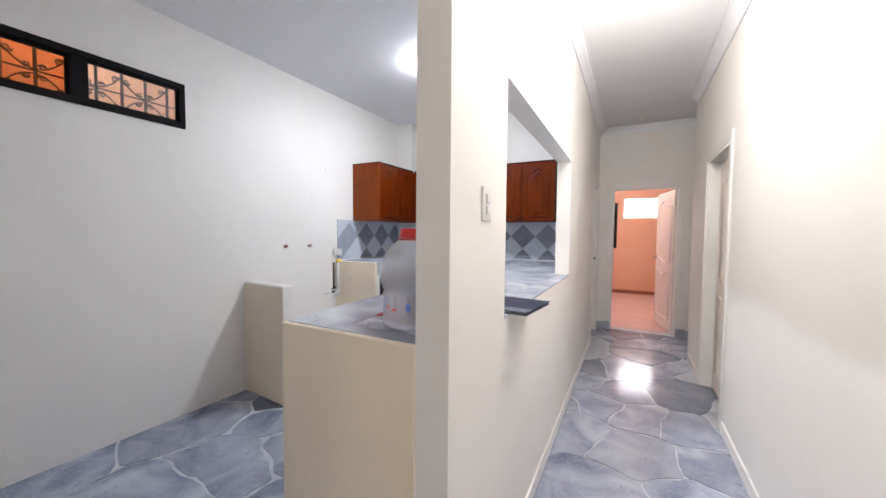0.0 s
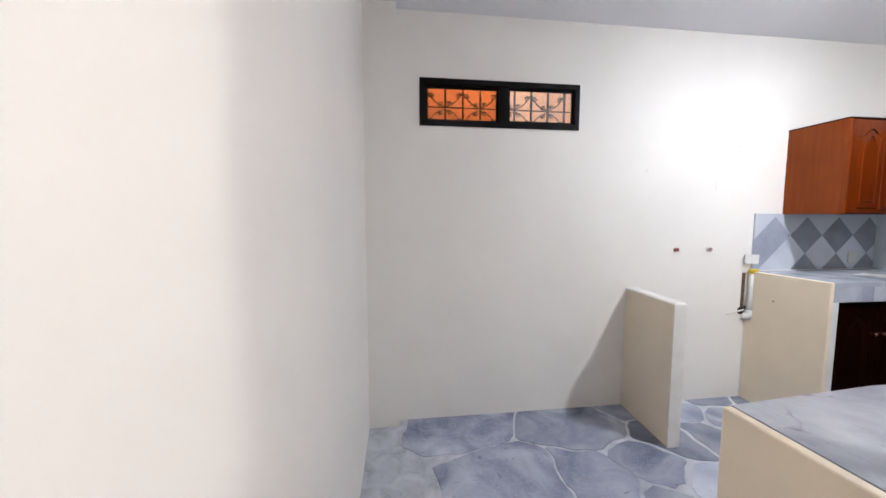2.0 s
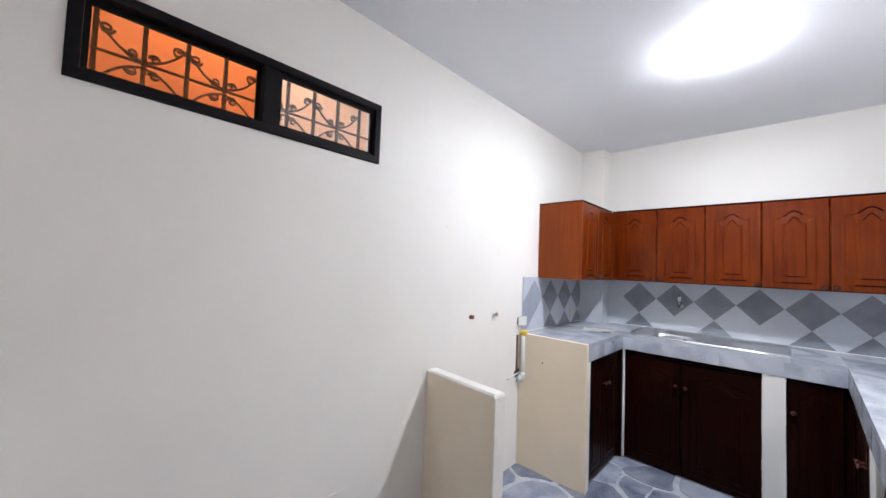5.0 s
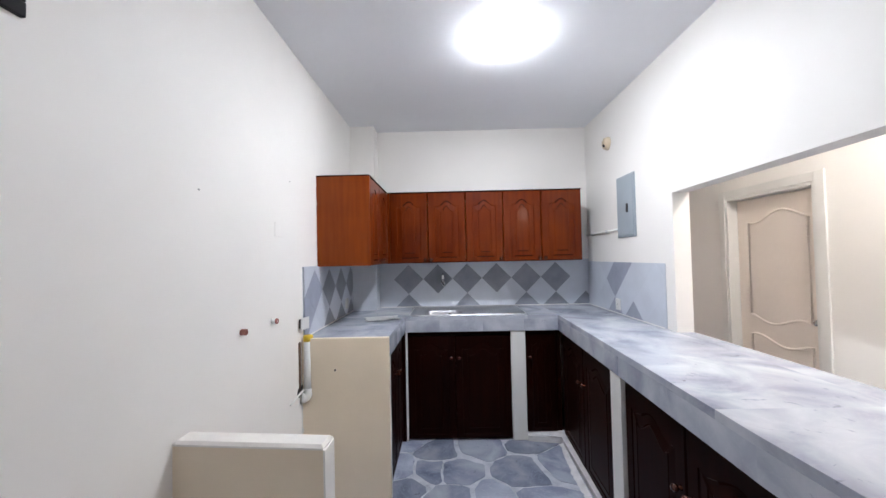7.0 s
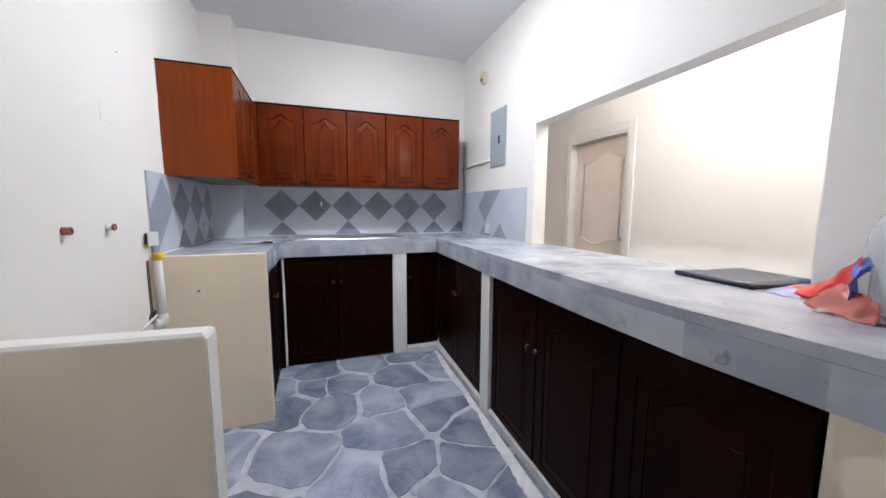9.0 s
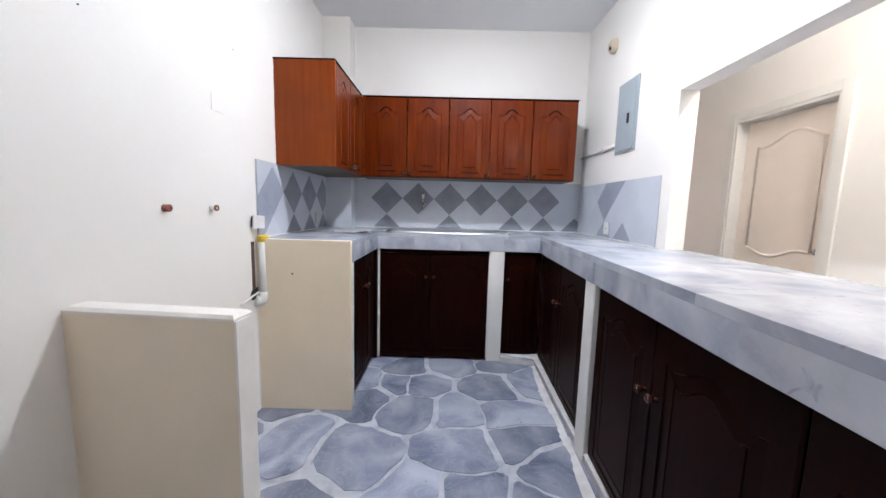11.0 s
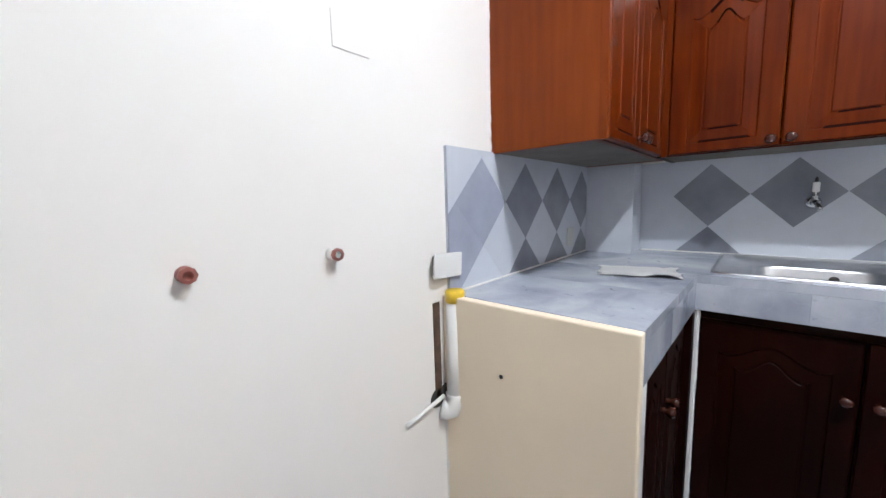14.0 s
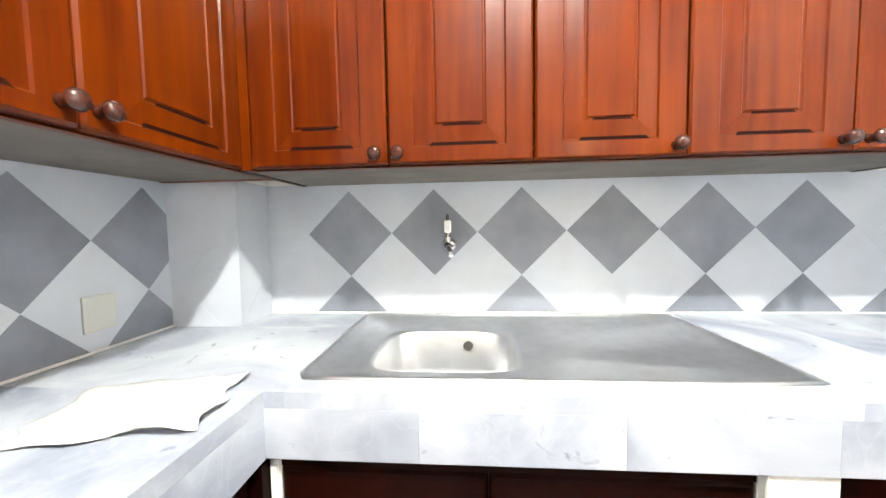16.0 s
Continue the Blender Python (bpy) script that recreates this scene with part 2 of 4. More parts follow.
M_DARK = material("black_plastic", (0.02, 0.02, 0.022), 0.4)
M_PAPER = material("white_paper", (0.52, 0.52, 0.515), 0.8, noise_scale=20, var=0.04, bump=0.3, bump_scale=40)
M_RED = material("red_plastic", (0.60, 0.02, 0.015), 0.35, noise_scale=10, var=0.08)
M_BLUE = material("blue_plastic", (0.08, 0.14, 0.55), 0.4, noise_scale=10, var=0.1)
M_NAVY = material("navy_leatherette", (0.016, 0.023, 0.055), 0.36, noise_scale=30, var=0.15, bump=0.2, bump_scale=200)
M_DOOR = material("cream_painted_door", (0.87, 0.78, 0.70), 0.4, noise_scale=3, var=0.03, bump=0.08, bump_scale=25)
M_GLASS = clear("window_glass", (0.95, 0.97, 0.98), 0.03, 0.9)
M_GLASS_TINT = clear("amber_stained_glass", (0.84, 0.56, 0.36), 0.05, 0.9)
M_JUG = clear("clear_jug_plastic", (0.93, 0.94, 0.97), 0.10, 0.66)
M_FILM = clear("thin_clear_film", (0.90, 0.89, 0.92), 0.15, 0.72)
M_BULB = glow("lit_bulb", (0.92, 0.96, 1.0), 1230)
# near-black put on flat discs for the shade inside holes
M_HOLE = material("hole_shade_black", (0.05, 0.045, 0.04), 0.8)


# ---- mesh helpers ----
def link(name, bm, mat, parent=None, label="", smooth=False):
    me = bpy.data.meshes.new(name)
    bmesh.ops.recalc_face_normals(bm, faces=bm.faces[:])
    if smooth:
        for f in bm.faces:
            f.smooth = True
    bm.to_mesh(me)
    bm.free()
    me.materials.append(mat)
    ob = new(name, me)
    if parent is not None:
        ob.parent = parent
    return tagged(ob, label)


part = link


def thing(name, label, category, at=(0, 0, 0), group="", kind=""):
    e = new(name)
    e.empty_display_size = 0.1
    e.location = at
    bpy.context.view_layer.update()
    return tagged(e, label, category, group, kind)


def box(x0, x1, y0, y1, z0, z1, bevel=0.0, bm=None, seg=2):
    own = bmesh.new() if bm is None else bm
    vs = [own.verts.new(p) for p in itertools.product((x0, x1), (y0, y1), (z0, z1))]
    fs = [own.faces.new([vs[i] for i in f]) for f in ((0, 1, 3, 2), (4, 6, 7, 5), (0, 4, 5, 1), (2, 3, 7, 6), (0, 2, 6, 4), (1, 5, 7, 3))]
    if bevel:
        es = list({e for f in fs for e in f.edges})
        bmesh.ops.bevel(own, geom=es, offset=bevel, segments=seg, affect="EDGES", profile=0.5)
    return own


def prism(points, z0, z1, bm=None, bevel=0.0):
    own = bmesh.new() if bm is None else bm
    lo = [own.verts.new((x, y, z0)) for x, y in points]
    hi = [own.verts.new((x, y, z1)) for x, y in points]
    n = len(points)
    own.faces.new(lo[::-1])
    top = own.faces.new(hi)
    for i in range(n):
        own.faces.new((lo[i], lo[(i + 1) % n], hi[(i + 1) % n], hi[i]))
    if bevel:
        bmesh.ops.bevel(own, geom=list(top.edges), offset=bevel, segments=1, affect="EDGES")
    return own


def lathe(profile, seg=24, m=None, bm=None):
    """Profile of (radius, height) spun about z, then moved by m."""
    own = bmesh.new() if bm is None else bm
    m = m or Matrix()
    rings = []
    for r, z in profile:
        if r < 1e-6:
            rings.append([own.verts.new(m @ Vector((0, 0, z)))])
        else:
            rings.append([own.verts.new(m @ Vector((r * math.cos(2 * math.pi * i / seg), r * math.sin(2 * math.pi * i / seg), z))) for i in range(seg)])
    for a, b in zip(rings, rings[1:]):
        for i in range(seg):
            j = (i + 1) % seg
            q = [a[i % len(a)], a[j % len(a)], b[j % len(b)], b[i % len(b)]]
            q = list(dict.fromkeys(q))
            if len(q) > 2:
                own.faces.new(q)
    return own


def tube(points, r, seg=10, bm=None):
    own = bmesh.new() if bm is None else bm
    rings = []
    pts = [Vector(p) for p in points]
    for i, p in enumerate(pts):
        d = (pts[min(i + 1, len(pts) - 1)] - pts[max(i - 1, 0)]).normalized()
        q = d.to_track_quat("Z", "Y").to_matrix()
        rings.append([own.verts.new(p + q @ Vector((r * math.cos(2 * math.pi * k / seg), r * math.sin(2 * math.pi * k / seg), 0))) for k in range(seg)])
    for a, b in zip(rings, rings[1:]):
        for k in range(seg):
            own.faces.new((a[k], a[(k + 1) % seg], b[(k + 1) % seg], b[k]))
    own.faces.new(rings[0][::-1])
    own.faces.new(rings[-1])
    return own


def wall(name, x0, x1, y0, y1, z0, z1, mat=None, holes=(), axis="x"):
    """A wall slab, cut by holes (a0, a1, z0, z1) that run through it. axis: the way it runs."""
    a0, a1 = (x0, x1) if axis == "x" else (y0, y1)
    cuts = sorted({a0, a1, *[h[0] for h in holes], *[h[1] for h in holes]})
    zs = sorted({z0, z1, *[h[2] for h in holes], *[h[3] for h in holes]})
    zs = [z for z in zs if z0 <= z <= z1]
    solid = {}
    for i in range(len(cuts) - 1):
        for k in range(len(zs) - 1):
            ca, cz = (cuts[i] + cuts[i + 1]) / 2, (zs[k] + zs[k + 1]) / 2
            solid[i, k] = not any(h[0] < ca < h[1] and h[2] < cz < h[3] for h in holes)
    bm = bmesh.new()
    b0, b1 = (y0, y1) if axis == "x" else (x0, x1)
    seen = {}

    def v(a, b, z):
        p = (a, b, z) if axis == "x" else (b, a, z)
        if p not in seen:
            seen[p] = bm.verts.new(p)
        return seen[p]

    for (i, k), s in solid.items():
        if not s:
            continue
        A, B, Z0, Z1 = cuts[i], cuts[i + 1], zs[k], zs[k + 1]
        for b in (b0, b1):
            bm.faces.new([v(A, b, Z0), v(B, b, Z0), v(B, b, Z1), v(A, b, Z1)])
        for (di, dk, q) in ((-1, 0, (A, A, Z0, Z1)), (1, 0, (B, B, Z0, Z1)), (0, -1, (A, B, Z0, Z0)), (0, 1, (A, B, Z1, Z1))):
            if solid.get((i + di, k + dk)):
                continue
            if di:
                bm.faces.new([v(q[0], b0, Z0), v(q[0], b1, Z0), v(q[0], b1, Z1), v(q[0], b0, Z1)])
            else:
                bm.faces.new([v(A, b0, q[2]), v(B, b0, q[2]), v(B, b1, q[2]), v(A, b1, q[2])])
    return tagged(link(name, bm, mat or M_WALL), kind="structure")


# ---- structure ----
WIN = (0.29, 1.39, 2.006, 2.308)
PASS = (1.27, 2.795, 0.995, 1.838)
T = 0.12
wall("wall_west", XL - T, XL, YN, YB + T, 0, CEIL, holes=[WIN], axis="y")
wall("wall_north", XL, XC, YB, YB + T, 0, CEIL)
pw = wall("partition_wall", XP, XC, YP, YB, 0, CEIL, holes=[PASS], axis="y")
for v in pw.data.vertices:
    if abs(v.co.y - PASS[0]) < 1e-4 and abs(v.co.z - PASS[3]) < 1e-4:
        v.co.z += 0.022
wall("wall_south", XL - T, 0.05, YN - T, YN, 0, CEIL)
wall("wall_corridor_south", 0.05 - T, 0.05, -3.0, YN - T, 0, CEIL, axis="y")
wall("wall_back", 0.05 - T, XR + T, -3.0 - T, -3.0, 0, CEIL)
KD = (3.01, 3.765, 0.0, 1.93)
wall("wall_east", XR, XR + T, -3.0, 4.45, 0, CEIL, holes=[KD], axis="y")
wall("wall_east_return", XR, 2.2, 4.45, 4.45 + T, 0, CEIL)
WD = (4.60, 5.25, 0.0, 1.92)
wall("wall_corridor_west", XC - T, XC, YB + T, YE, 0, CEIL, holes=[WD], axis="y")
wall("wall_side_room", -0.7, -0.6, YB + T, YE, 0, CEIL, axis="y")
ED = (0.33, 1.10, 0.0, 1.92)
wall("wall_end", XC - T, 2.2, YE, YE + T, 0, CEIL, holes=[ED])
wall("wall_east_far", 2.2, 2.2 + T, 4.45, YE + T, 0, CEIL, axis="y")
FW = (0.40, 1.07, 1.65, 2.10)
wall("far_room_wall_north", -0.6, 3.0, 8.8, 8.8 + T, 0, CEIL, M_SALMON, holes=[FW])
wall("far_room_wall_west", -0.6 - T, -0.6, YE + T, 8.8 + T, 0, CEIL, M_SALMON, axis="y")
wall("far_room_wall_east", 3.0, 3.0 + T, YE + T, 8.8 + T, 0, CEIL, M_SALMON, axis="y")
wall("far_room_wall_south_lining", -0.6, 3.0, YE + T + 0.003, YE + T + 0.02, 0, CEIL, M_SALMON, holes=[(0.26, 1.17, 0, 1.99)])
wall("closet_wall", XR + 0.6, XR + 0.6 + T, 2.6, 4.45, 0, CEIL, axis="y")
tagged(link("far_room_floor", box(-0.6, 3.0, YE + 0.06, 8.8, -0.05, 0.006), M_PINKFLOOR), kind="structure")
tagged(link("far_room_skirting", box(-0.6, 3.0, 8.785, 8.8, 0.006, 0.08), M_REDBROWN), kind="structure")
tagged(link("ceiling", box(XL, XP, YN, YB, CEIL, CEIL + 0.1), M_CEIL), kind="structure")
tagged(link("corridor_ceiling", box(XP, 3.1, -3.0, 8.9, CEIL + 0.002, CEIL + 0.1), M_CEIL), kind="structure")
tagged(link("far_room_ceiling", box(-0.7, XP, YE + 0.1, 8.9, CEIL + 0.002, CEIL + 0.1), M_CEIL), kind="structure")
tagged(link("floor", box(XL, 2.2, -3.0, YE + 0.06, -0.1, -0.004), M_GROUT), kind="structure")
tagged(link("ground", box(-60, 60, -60, 60, -0.3, -0.15), M_GROUT), kind="structure")
tagged(link("corner_pilaster_south", box(XL, XL + 0.075, YN, 0.145, 0, CEIL), M_WALL), kind="structure")
tagged(link("corner_pilaster_north", box(XL, PIL, 3.93, YB, 0, CEIL), M_WALL), kind="structure")
tagged(link("yard_wall", box(-3.25, -3.15, -1.0, 3.0, 0, 4.5), M_YARD), kind="structure")
LOW = [(XL, 1.80), (-1.698, 1.764), (-1.694, 1.838), (XL, 1.874)]
tagged(link("low_wall", prism(LOW, 0, 0.884), M_BEIGE), kind="structure")
# thin slices over the low wall's top and end carry their painted lamplight
tagged(link("low_wall_lit_top", prism([(XL, 1.7995), (-1.6975, 1.7635), (-1.690, 1.8385), (XL, 1.8745)], 0.884, 0.899, bevel=0.009), M_LIT_BEIGE), kind="structure")
tagged(link("low_wall_lit_end", prism([(-1.697, 1.763), (-1.691, 1.7625), (-1.687, 1.8385), (-1.693, 1.839)], 0, 0.884), M_LIT_BEIGE), kind="structure")

# ---- skirtings, cornice, door frames ----
def strip(name, x0, x1, y0, y1, z0, z1, mat, bevel=0.003):
    return tagged(link(name, box(x0, x1, y0, y1, z0, z1, bevel), mat), kind="structure")


strip("baseboard", XC, XC + 0.012, YP, 4.56, 0, 0.075, M_WHITE)
strip("baseboard", XR - 0.012, XR, -3.0, KD[0] - 0.08, 0, 0.075, M_WHITE)
strip("baseboard", XR - 0.012, XR, KD[1] + 0.08, 4.45, 0, 0.075, M_WHITE)
strip("marble_skirting", XC, ED[0] - 0.07, YE - 0.015, YE, 0, 0.10, M_COUNTER)
strip("marble_skirting", ED[1] + 0.07, 2.2, YE - 0.015, YE, 0, 0.10, M_COUNTER)
for bx in (ED[0] - 0.085, ED[1] - 0.005):
    strip("door_plinth", bx, bx + 0.09, YE - 0.035, YE - 0.0155, 0, 0.115, M_COUNTER)
tagged(link("threshold", box(ED[0], ED[1], YE - 0.02, YE + 0.14, 0, 0.012, 0.003), M_COUNTER), kind="structure")


def cornice(name, a, b, inward):
    """A stepped plaster cornice from a to b under the ceiling; inward points into the room."""
    bm = bmesh.new()
    a, b, n = Vector(a), Vector(b), Vector(inward)
    prof = [(0.0, 0.0), (0.0, -0.085), (0.012, -0.085), (0.016, -0.072), (0.022, -0.062), (0.034, -0.044), (0.052, -0.028), (0.060, -0.022), (0.066, -0.012), (0.078, -0.012), (0.078, 0.0)]
    rows = [[bm.verts.new(p + n * u + Vector((0, 0, w))) for u, w in prof] for p in (a, b)]
    for i in range(len(prof)):
        j = (i + 1) % len(prof)
        bm.faces.new((rows[0][i], rows[0][j], rows[1][j], rows[1][i]))
    for r in rows:
        bm.faces.new(r)
    tagged(link(name, bm, M_CEIL), kind="structure")


cornice("cornice", (XC, YP, CEIL), (XC, YE, CEIL), (1, 0, 0))
cornice("cornice", (XR, -3.0, CEIL), (XR, 4.45, CEIL), (-1, 0, 0))
cornice("cornice", (XC + 0.078, YE, CEIL), (2.2, YE, CEIL), (0, -1, 0))


def ring(points, r, bm):
    return tube(points + points[:1], r, 8, bm)


def panel_outline(w0, w1, z0, z1, top=0.0, bottom=0.0, n=14):
    pts = []
    for i in range(n + 1):
        u = i / n * 2 - 1
        pts.append((w0 + (w1 - w0) * i / n, z0 - bottom * (0.5 + 0.5 * math.cos(math.pi * u)) + bottom * 0.5 * math.sin(math.pi * u)))
    for i in range(n + 1):
        u = 1 - i / n * 2
        pts.append((w1 - (w1 - w0) * i / n, z1 + top * (0.5 + 0.5 * math.cos(math.pi * u)) + top * 0.35 * math.sin(math.pi * u)))
    return pts


def room_door(name, label, axis, plane, a0, a1, h, out, leaf_at, depth, swing=None, mat=None):
    """A framed inner door. axis: the way its wall runs; out: the side of the wall that has the casing."""
    d = thing(name, label, "door", kind="structure")

    def place(u0, u1, v0, v1, z0, z1, bevel=0.003):
        v0, v1 = sorted((plane + v0 * out, plane + v1 * out))
        return box(v0, v1, u0, u1, z0, z1, bevel) if axis == "y" else box(u0, u1, v0, v1, z0, z1, bevel)

    part("casing", place(a0 - 0.065, a0, 0.0, 0.014, 0, h + 0.065), M_WHITE, d)
    part("casing", place(a1, a1 + 0.065, 0.0, 0.014, 0, h + 0.065), M_WHITE, d)
    part("casing", place(a0, a1, 0.0, 0.013, h, h + 0.065), M_WHITE, d)
    part("jamb", place(a0, a0 + 0.022, -depth, 0.008, 0, h), M_WHITE, d)
    part("jamb", place(a1 - 0.022, a1, -depth, 0.008, 0, h), M_WHITE, d)
    part("head_jamb", place(a0 + 0.022, a1 - 0.022, -depth, 0.008, h - 0.022, h), M_WHITE, d)
    w = a1 - a0 - 0.05
    leaf = thing("leaf", "", "")
    leaf.parent = d
    part("slab", box(0, w, -0.018, 0.018, 0.012, h - 0.028, 0.003), mat or M_DOOR, leaf)
    for face in (-0.018, 0.018):
        bm = bmesh.new()
        for outline in (panel_outline(0.11, w - 0.11, 0.96, h - 0.22, 0.07, 0.045), panel_outline(0.11, w - 0.11, 0.16, 0.80, -0.05, 0.0)):
            ring([(x, face, z) for x, z in outline], 0.010, bm)
        part("panel_moulding", bm, mat or M_DOOR, leaf, smooth=True)
        sgn = 1 if face > 0 else -1
        m = Matrix.Translation((w - 0.045, face, 0.98)) @ Matrix.Rotation(radians(-90 * sgn), 4, "X")
        part("door_knob", lathe([(0.0, 0), (0.024, 0), (0.024, 0.003), (0.010, 0.006), (0.009, 0.018), (0.019, 0.026), (0.022, 0.036), (0.017, 0.045), (0.0, 0.048)], 20, m), M_CHROME, leaf, "polished steel knob", smooth=True)
    for z in (0.25, 1.0, 1.7):
        part("hinge", box(-0.006, 0.012, 0.0185, 0.0215, z, z + 0.09), M_STEEL, leaf)
    leaf.matrix_basis = leaf_at(w)
    return d


room_door("door_1", "closed cream painted panelled door in a white frame", "y", XR, *KD[:2], KD[3], -1,
          lambda w: pose(XR + 0.095, KD[1] - 0.025, 0, 0, 0, -90), 0.118)
room_door("door_2", "open white door in a white frame at the corridor end", "x", YE, *ED[:2], ED[3], -1,
          lambda w: pose(ED[1] - 0.03, YE + 0.13, 0, 0, 0, 102), 0.118, mat=M_WHITE)
room_door("door_3", "closed white door beside the corridor end", "y", XC, *WD[:2], WD[3], 1,
          lambda w: pose(XC - 0.07, WD[0] + 0.025, 0, 0, 0, 90), 0.118, mat=M_WHITE)


# ---- windows ----
def scroll(c, r, a0, turns, plane, n=18):
    return [(plane, c[0] + r * (1 - 0.75 * i / n) * math.cos(a0 + turns * 2 * math.pi * i / n), c[1] + r * (1 - 0.75 * i / n) * math.sin(a0 + turns * 2 * math.pi * i / n)) for i in range(n + 1)]


win = thing("window_1", "high black metal sliding window with iron scroll bars", "window", kind="structure")
y0, y1, z0, z1 = WIN
FRW = 0.034
xf0, xf1 = XL - 0.05, XL + 0.012
for name, b in (("sill_rail", (y0, y1, z0, z0 + FRW)), ("head_rail", (y0, y1, z1 - FRW, z1)), ("side_rail", (y0, y0 + FRW, z0 + FRW, z1 - FRW)), ("side_rail", (y1 - FRW, y1, z0 + FRW, z1 - FRW))):
    part(name, box(xf0, xf1, *b, 0.003), M_BLACK, win)
ym = 0.856
part("meeting_rail", box(xf0 + 0.004, xf1 - 0.006, ym - 0.03, ym + 0.03, z0 + FRW, z1 - FRW, 0.003), M_BLACK, win)
for s0, s1, sx in ((y0 + FRW, ym - 0.03, XL - 0.034), (ym + 0.03, y1 - FRW, XL - 0.016)):
    sash = part("sash", box(sx - 0.007, sx + 0.007, s0, s1, z0 + FRW, z0 + FRW + 0.018, 0.002), M_BLACK, win)
    for b in ((s0, s1, z1 - FRW - 0.018, z1 - FRW), (s0, s0 + 0.016, z0 + FRW + 0.018, z1 - FRW - 0.018), (s1 - 0.016, s1, z0 + FRW + 0.018, z1 - FRW - 0.018)):
        part("stile", box(sx - 0.007, sx + 0.007, *b, 0.002), M_BLACK, sash)
    pane = part("pane", box(sx - 0.002, sx + 0.002, s0 + 0.016, s1 - 0.016, z0 + FRW + 0.018, z1 - FRW - 0.018), M_GLASS if s0 > 0.6 else M_GLASS_TINT, win)
    pane.visible_shadow = False
grille = part("grille_rail", box(XL - 0.105, XL - 0.097, y0, y1, (z0 + z1) / 2 - 0.004, (z0 + z1) / 2 + 0.004), M_IRON, win)
for k in range(9):
    yy = y0 + 0.06 + k * (y1 - y0 - 0.12) / 8
    part("grille_bar", box(XL - 0.106, XL - 0.096, yy - 0.007, yy + 0.007, z0, z1), M_IRON, win)
zc = (z0 + z1) / 2
for k in range(8):
    ya = y0 + 0.06 + k * (y1 - y0 - 0.12) / 8
    yb = ya + (y1 - y0 - 0.12) / 8
    bm = bmesh.new()
    s = 1 if k % 2 else -1
    for top_side in (1, -1):
        p, q = ((ya, yb) if s > 0 else (yb, ya))
        tube([(XL - 0.112, p + (q - p) * u, zc + top_side * (0.012 + 0.095 * u * u)) for u in [i / 8 for i in range(9)]], 0.0045, 6, bm)
        tube(scroll((q - (q - p) * 0.22, zc + top_side * 0.085), 0.02, 0, 1.4 * s, XL - 0.112), 0.0045, 6, bm)
        tube(scroll((p + (q - p) * 0.25, zc + top_side * 0.030), 0.017, math.pi, -1.4 * s, XL - 0.112), 0.0045, 6, bm)
    part("scroll", bm, M_IRON, win, smooth=True)

fwin = thing("window_2", "bright high window in the salmon far room", "window", kind="structure")
for b in ((FW[0], FW[1], FW[2], FW[2] + 0.03), (FW[0], FW[1], FW[3] - 0.03, FW[3]), (FW[0], FW[0] + 0.03, FW[2] + 0.03, FW[3] - 0.03), (FW[1] - 0.03, FW[1], FW[2] + 0.03, FW[3] - 0.03)):
    part("window_frame", box(b[0], b[1], 8.82, 8.86, b[2], b[3], 0.003), M_WHITE, fwin)
fp = part("pane", box(FW[0] + 0.03, FW[1] - 0.03, 8.838, 8.842, FW[2] + 0.03, FW[3] - 0.03), M_GLASS, fwin)
fp.visible_shadow = False
tagged(link("backdrop", box(-2.0, 4.0, 10.4, 10.42, 0.0, 5.0), glow("bright_outdoor_haze", (0.95, 0.97, 1.0), 14.0)), kind="structure")
# dark upright standing in for a black-framed side window seen edge-on
side_win = thing("side_window_edge", "narrow dark frame edge of a side window in the far room", "picture")
part("frame", box(0.2, 0.29, 8.775, 8.8, 1.0, 2.0, 0.003), M_BLACK, side_win)

# ---- worktop ----
TOP, TH, LX, BY = 1.0, 0.125, -1.66, 3.522
SINK = (-1.63, -0.660, 3.572, 4.085)


def leg_x(y):
    return LX - 0.010 + (y - 2.83) * 0.016


def bar_x(y):
    return -0.508 + max(0.0, y - 1.6) * 0.0415 + max(0.0, 1.25 - y) * 0.085


work = thing("marble_worktop", "continuous grey marble worktop on painted masonry supports", "worktop")
for ya, yb in ((2.83, 3.19), (3.19, BY)):
    part("top_slab", prism([(XL, ya), (leg_x(ya), ya), (leg_x(yb), yb), (XL, yb)], TOP - 0.03, TOP), M_COUNTER, work)
S = SINK
for b in ((XL, S[0] + 0.01, BY, 3.93), (PIL, S[0] + 0.01, 3.93, YB), (S[1] - 0.01, bar_x(BY), BY, YB), (S[0] + 0.01, S[1] - 0.01, BY, S[2] + 0.01), (S[0] + 0.01, S[1] - 0.01, S[3] - 0.01, YB)):
    part("top_slab", box(*b, TOP - 0.03, TOP), M_COUNTER, work)
part("top_slab", prism([(bar_x(BY), 2.86), (XP, 2.86), (XP, YB), (bar_x(BY), YB)], TOP - 0.03, TOP), M_COUNTER, work)
part("top_slab", prism([(bar_x(2.86), 2.86), (bar_x(BY), 2.86), (bar_x(BY), BY)], TOP - 0.03, TOP), M_COUNTER, work)
part("top_slab", prism([(bar_x(1.75), 1.75), (XP, 1.75), (XP, 2.86), (bar_x(2.86), 2.86)], TOP - 0.03, TOP), M_COUNTER, work)
part("top_slab", prism([(bar_x(YP), YP + 0.02), (XP, YP + 0.02), (XP, 1.75), (bar_x(1.75), 1.75), (bar_x(1.6), 1.6), (bar_x(1.25), 1.25)], TOP - 0.03, TOP), M_COUNTER, work)
part("sill_slab", box(XP, XC + 0.004, PASS[0], PASS[1], PASS[2], TOP), M_COUNTER, work)
FT = 0.02
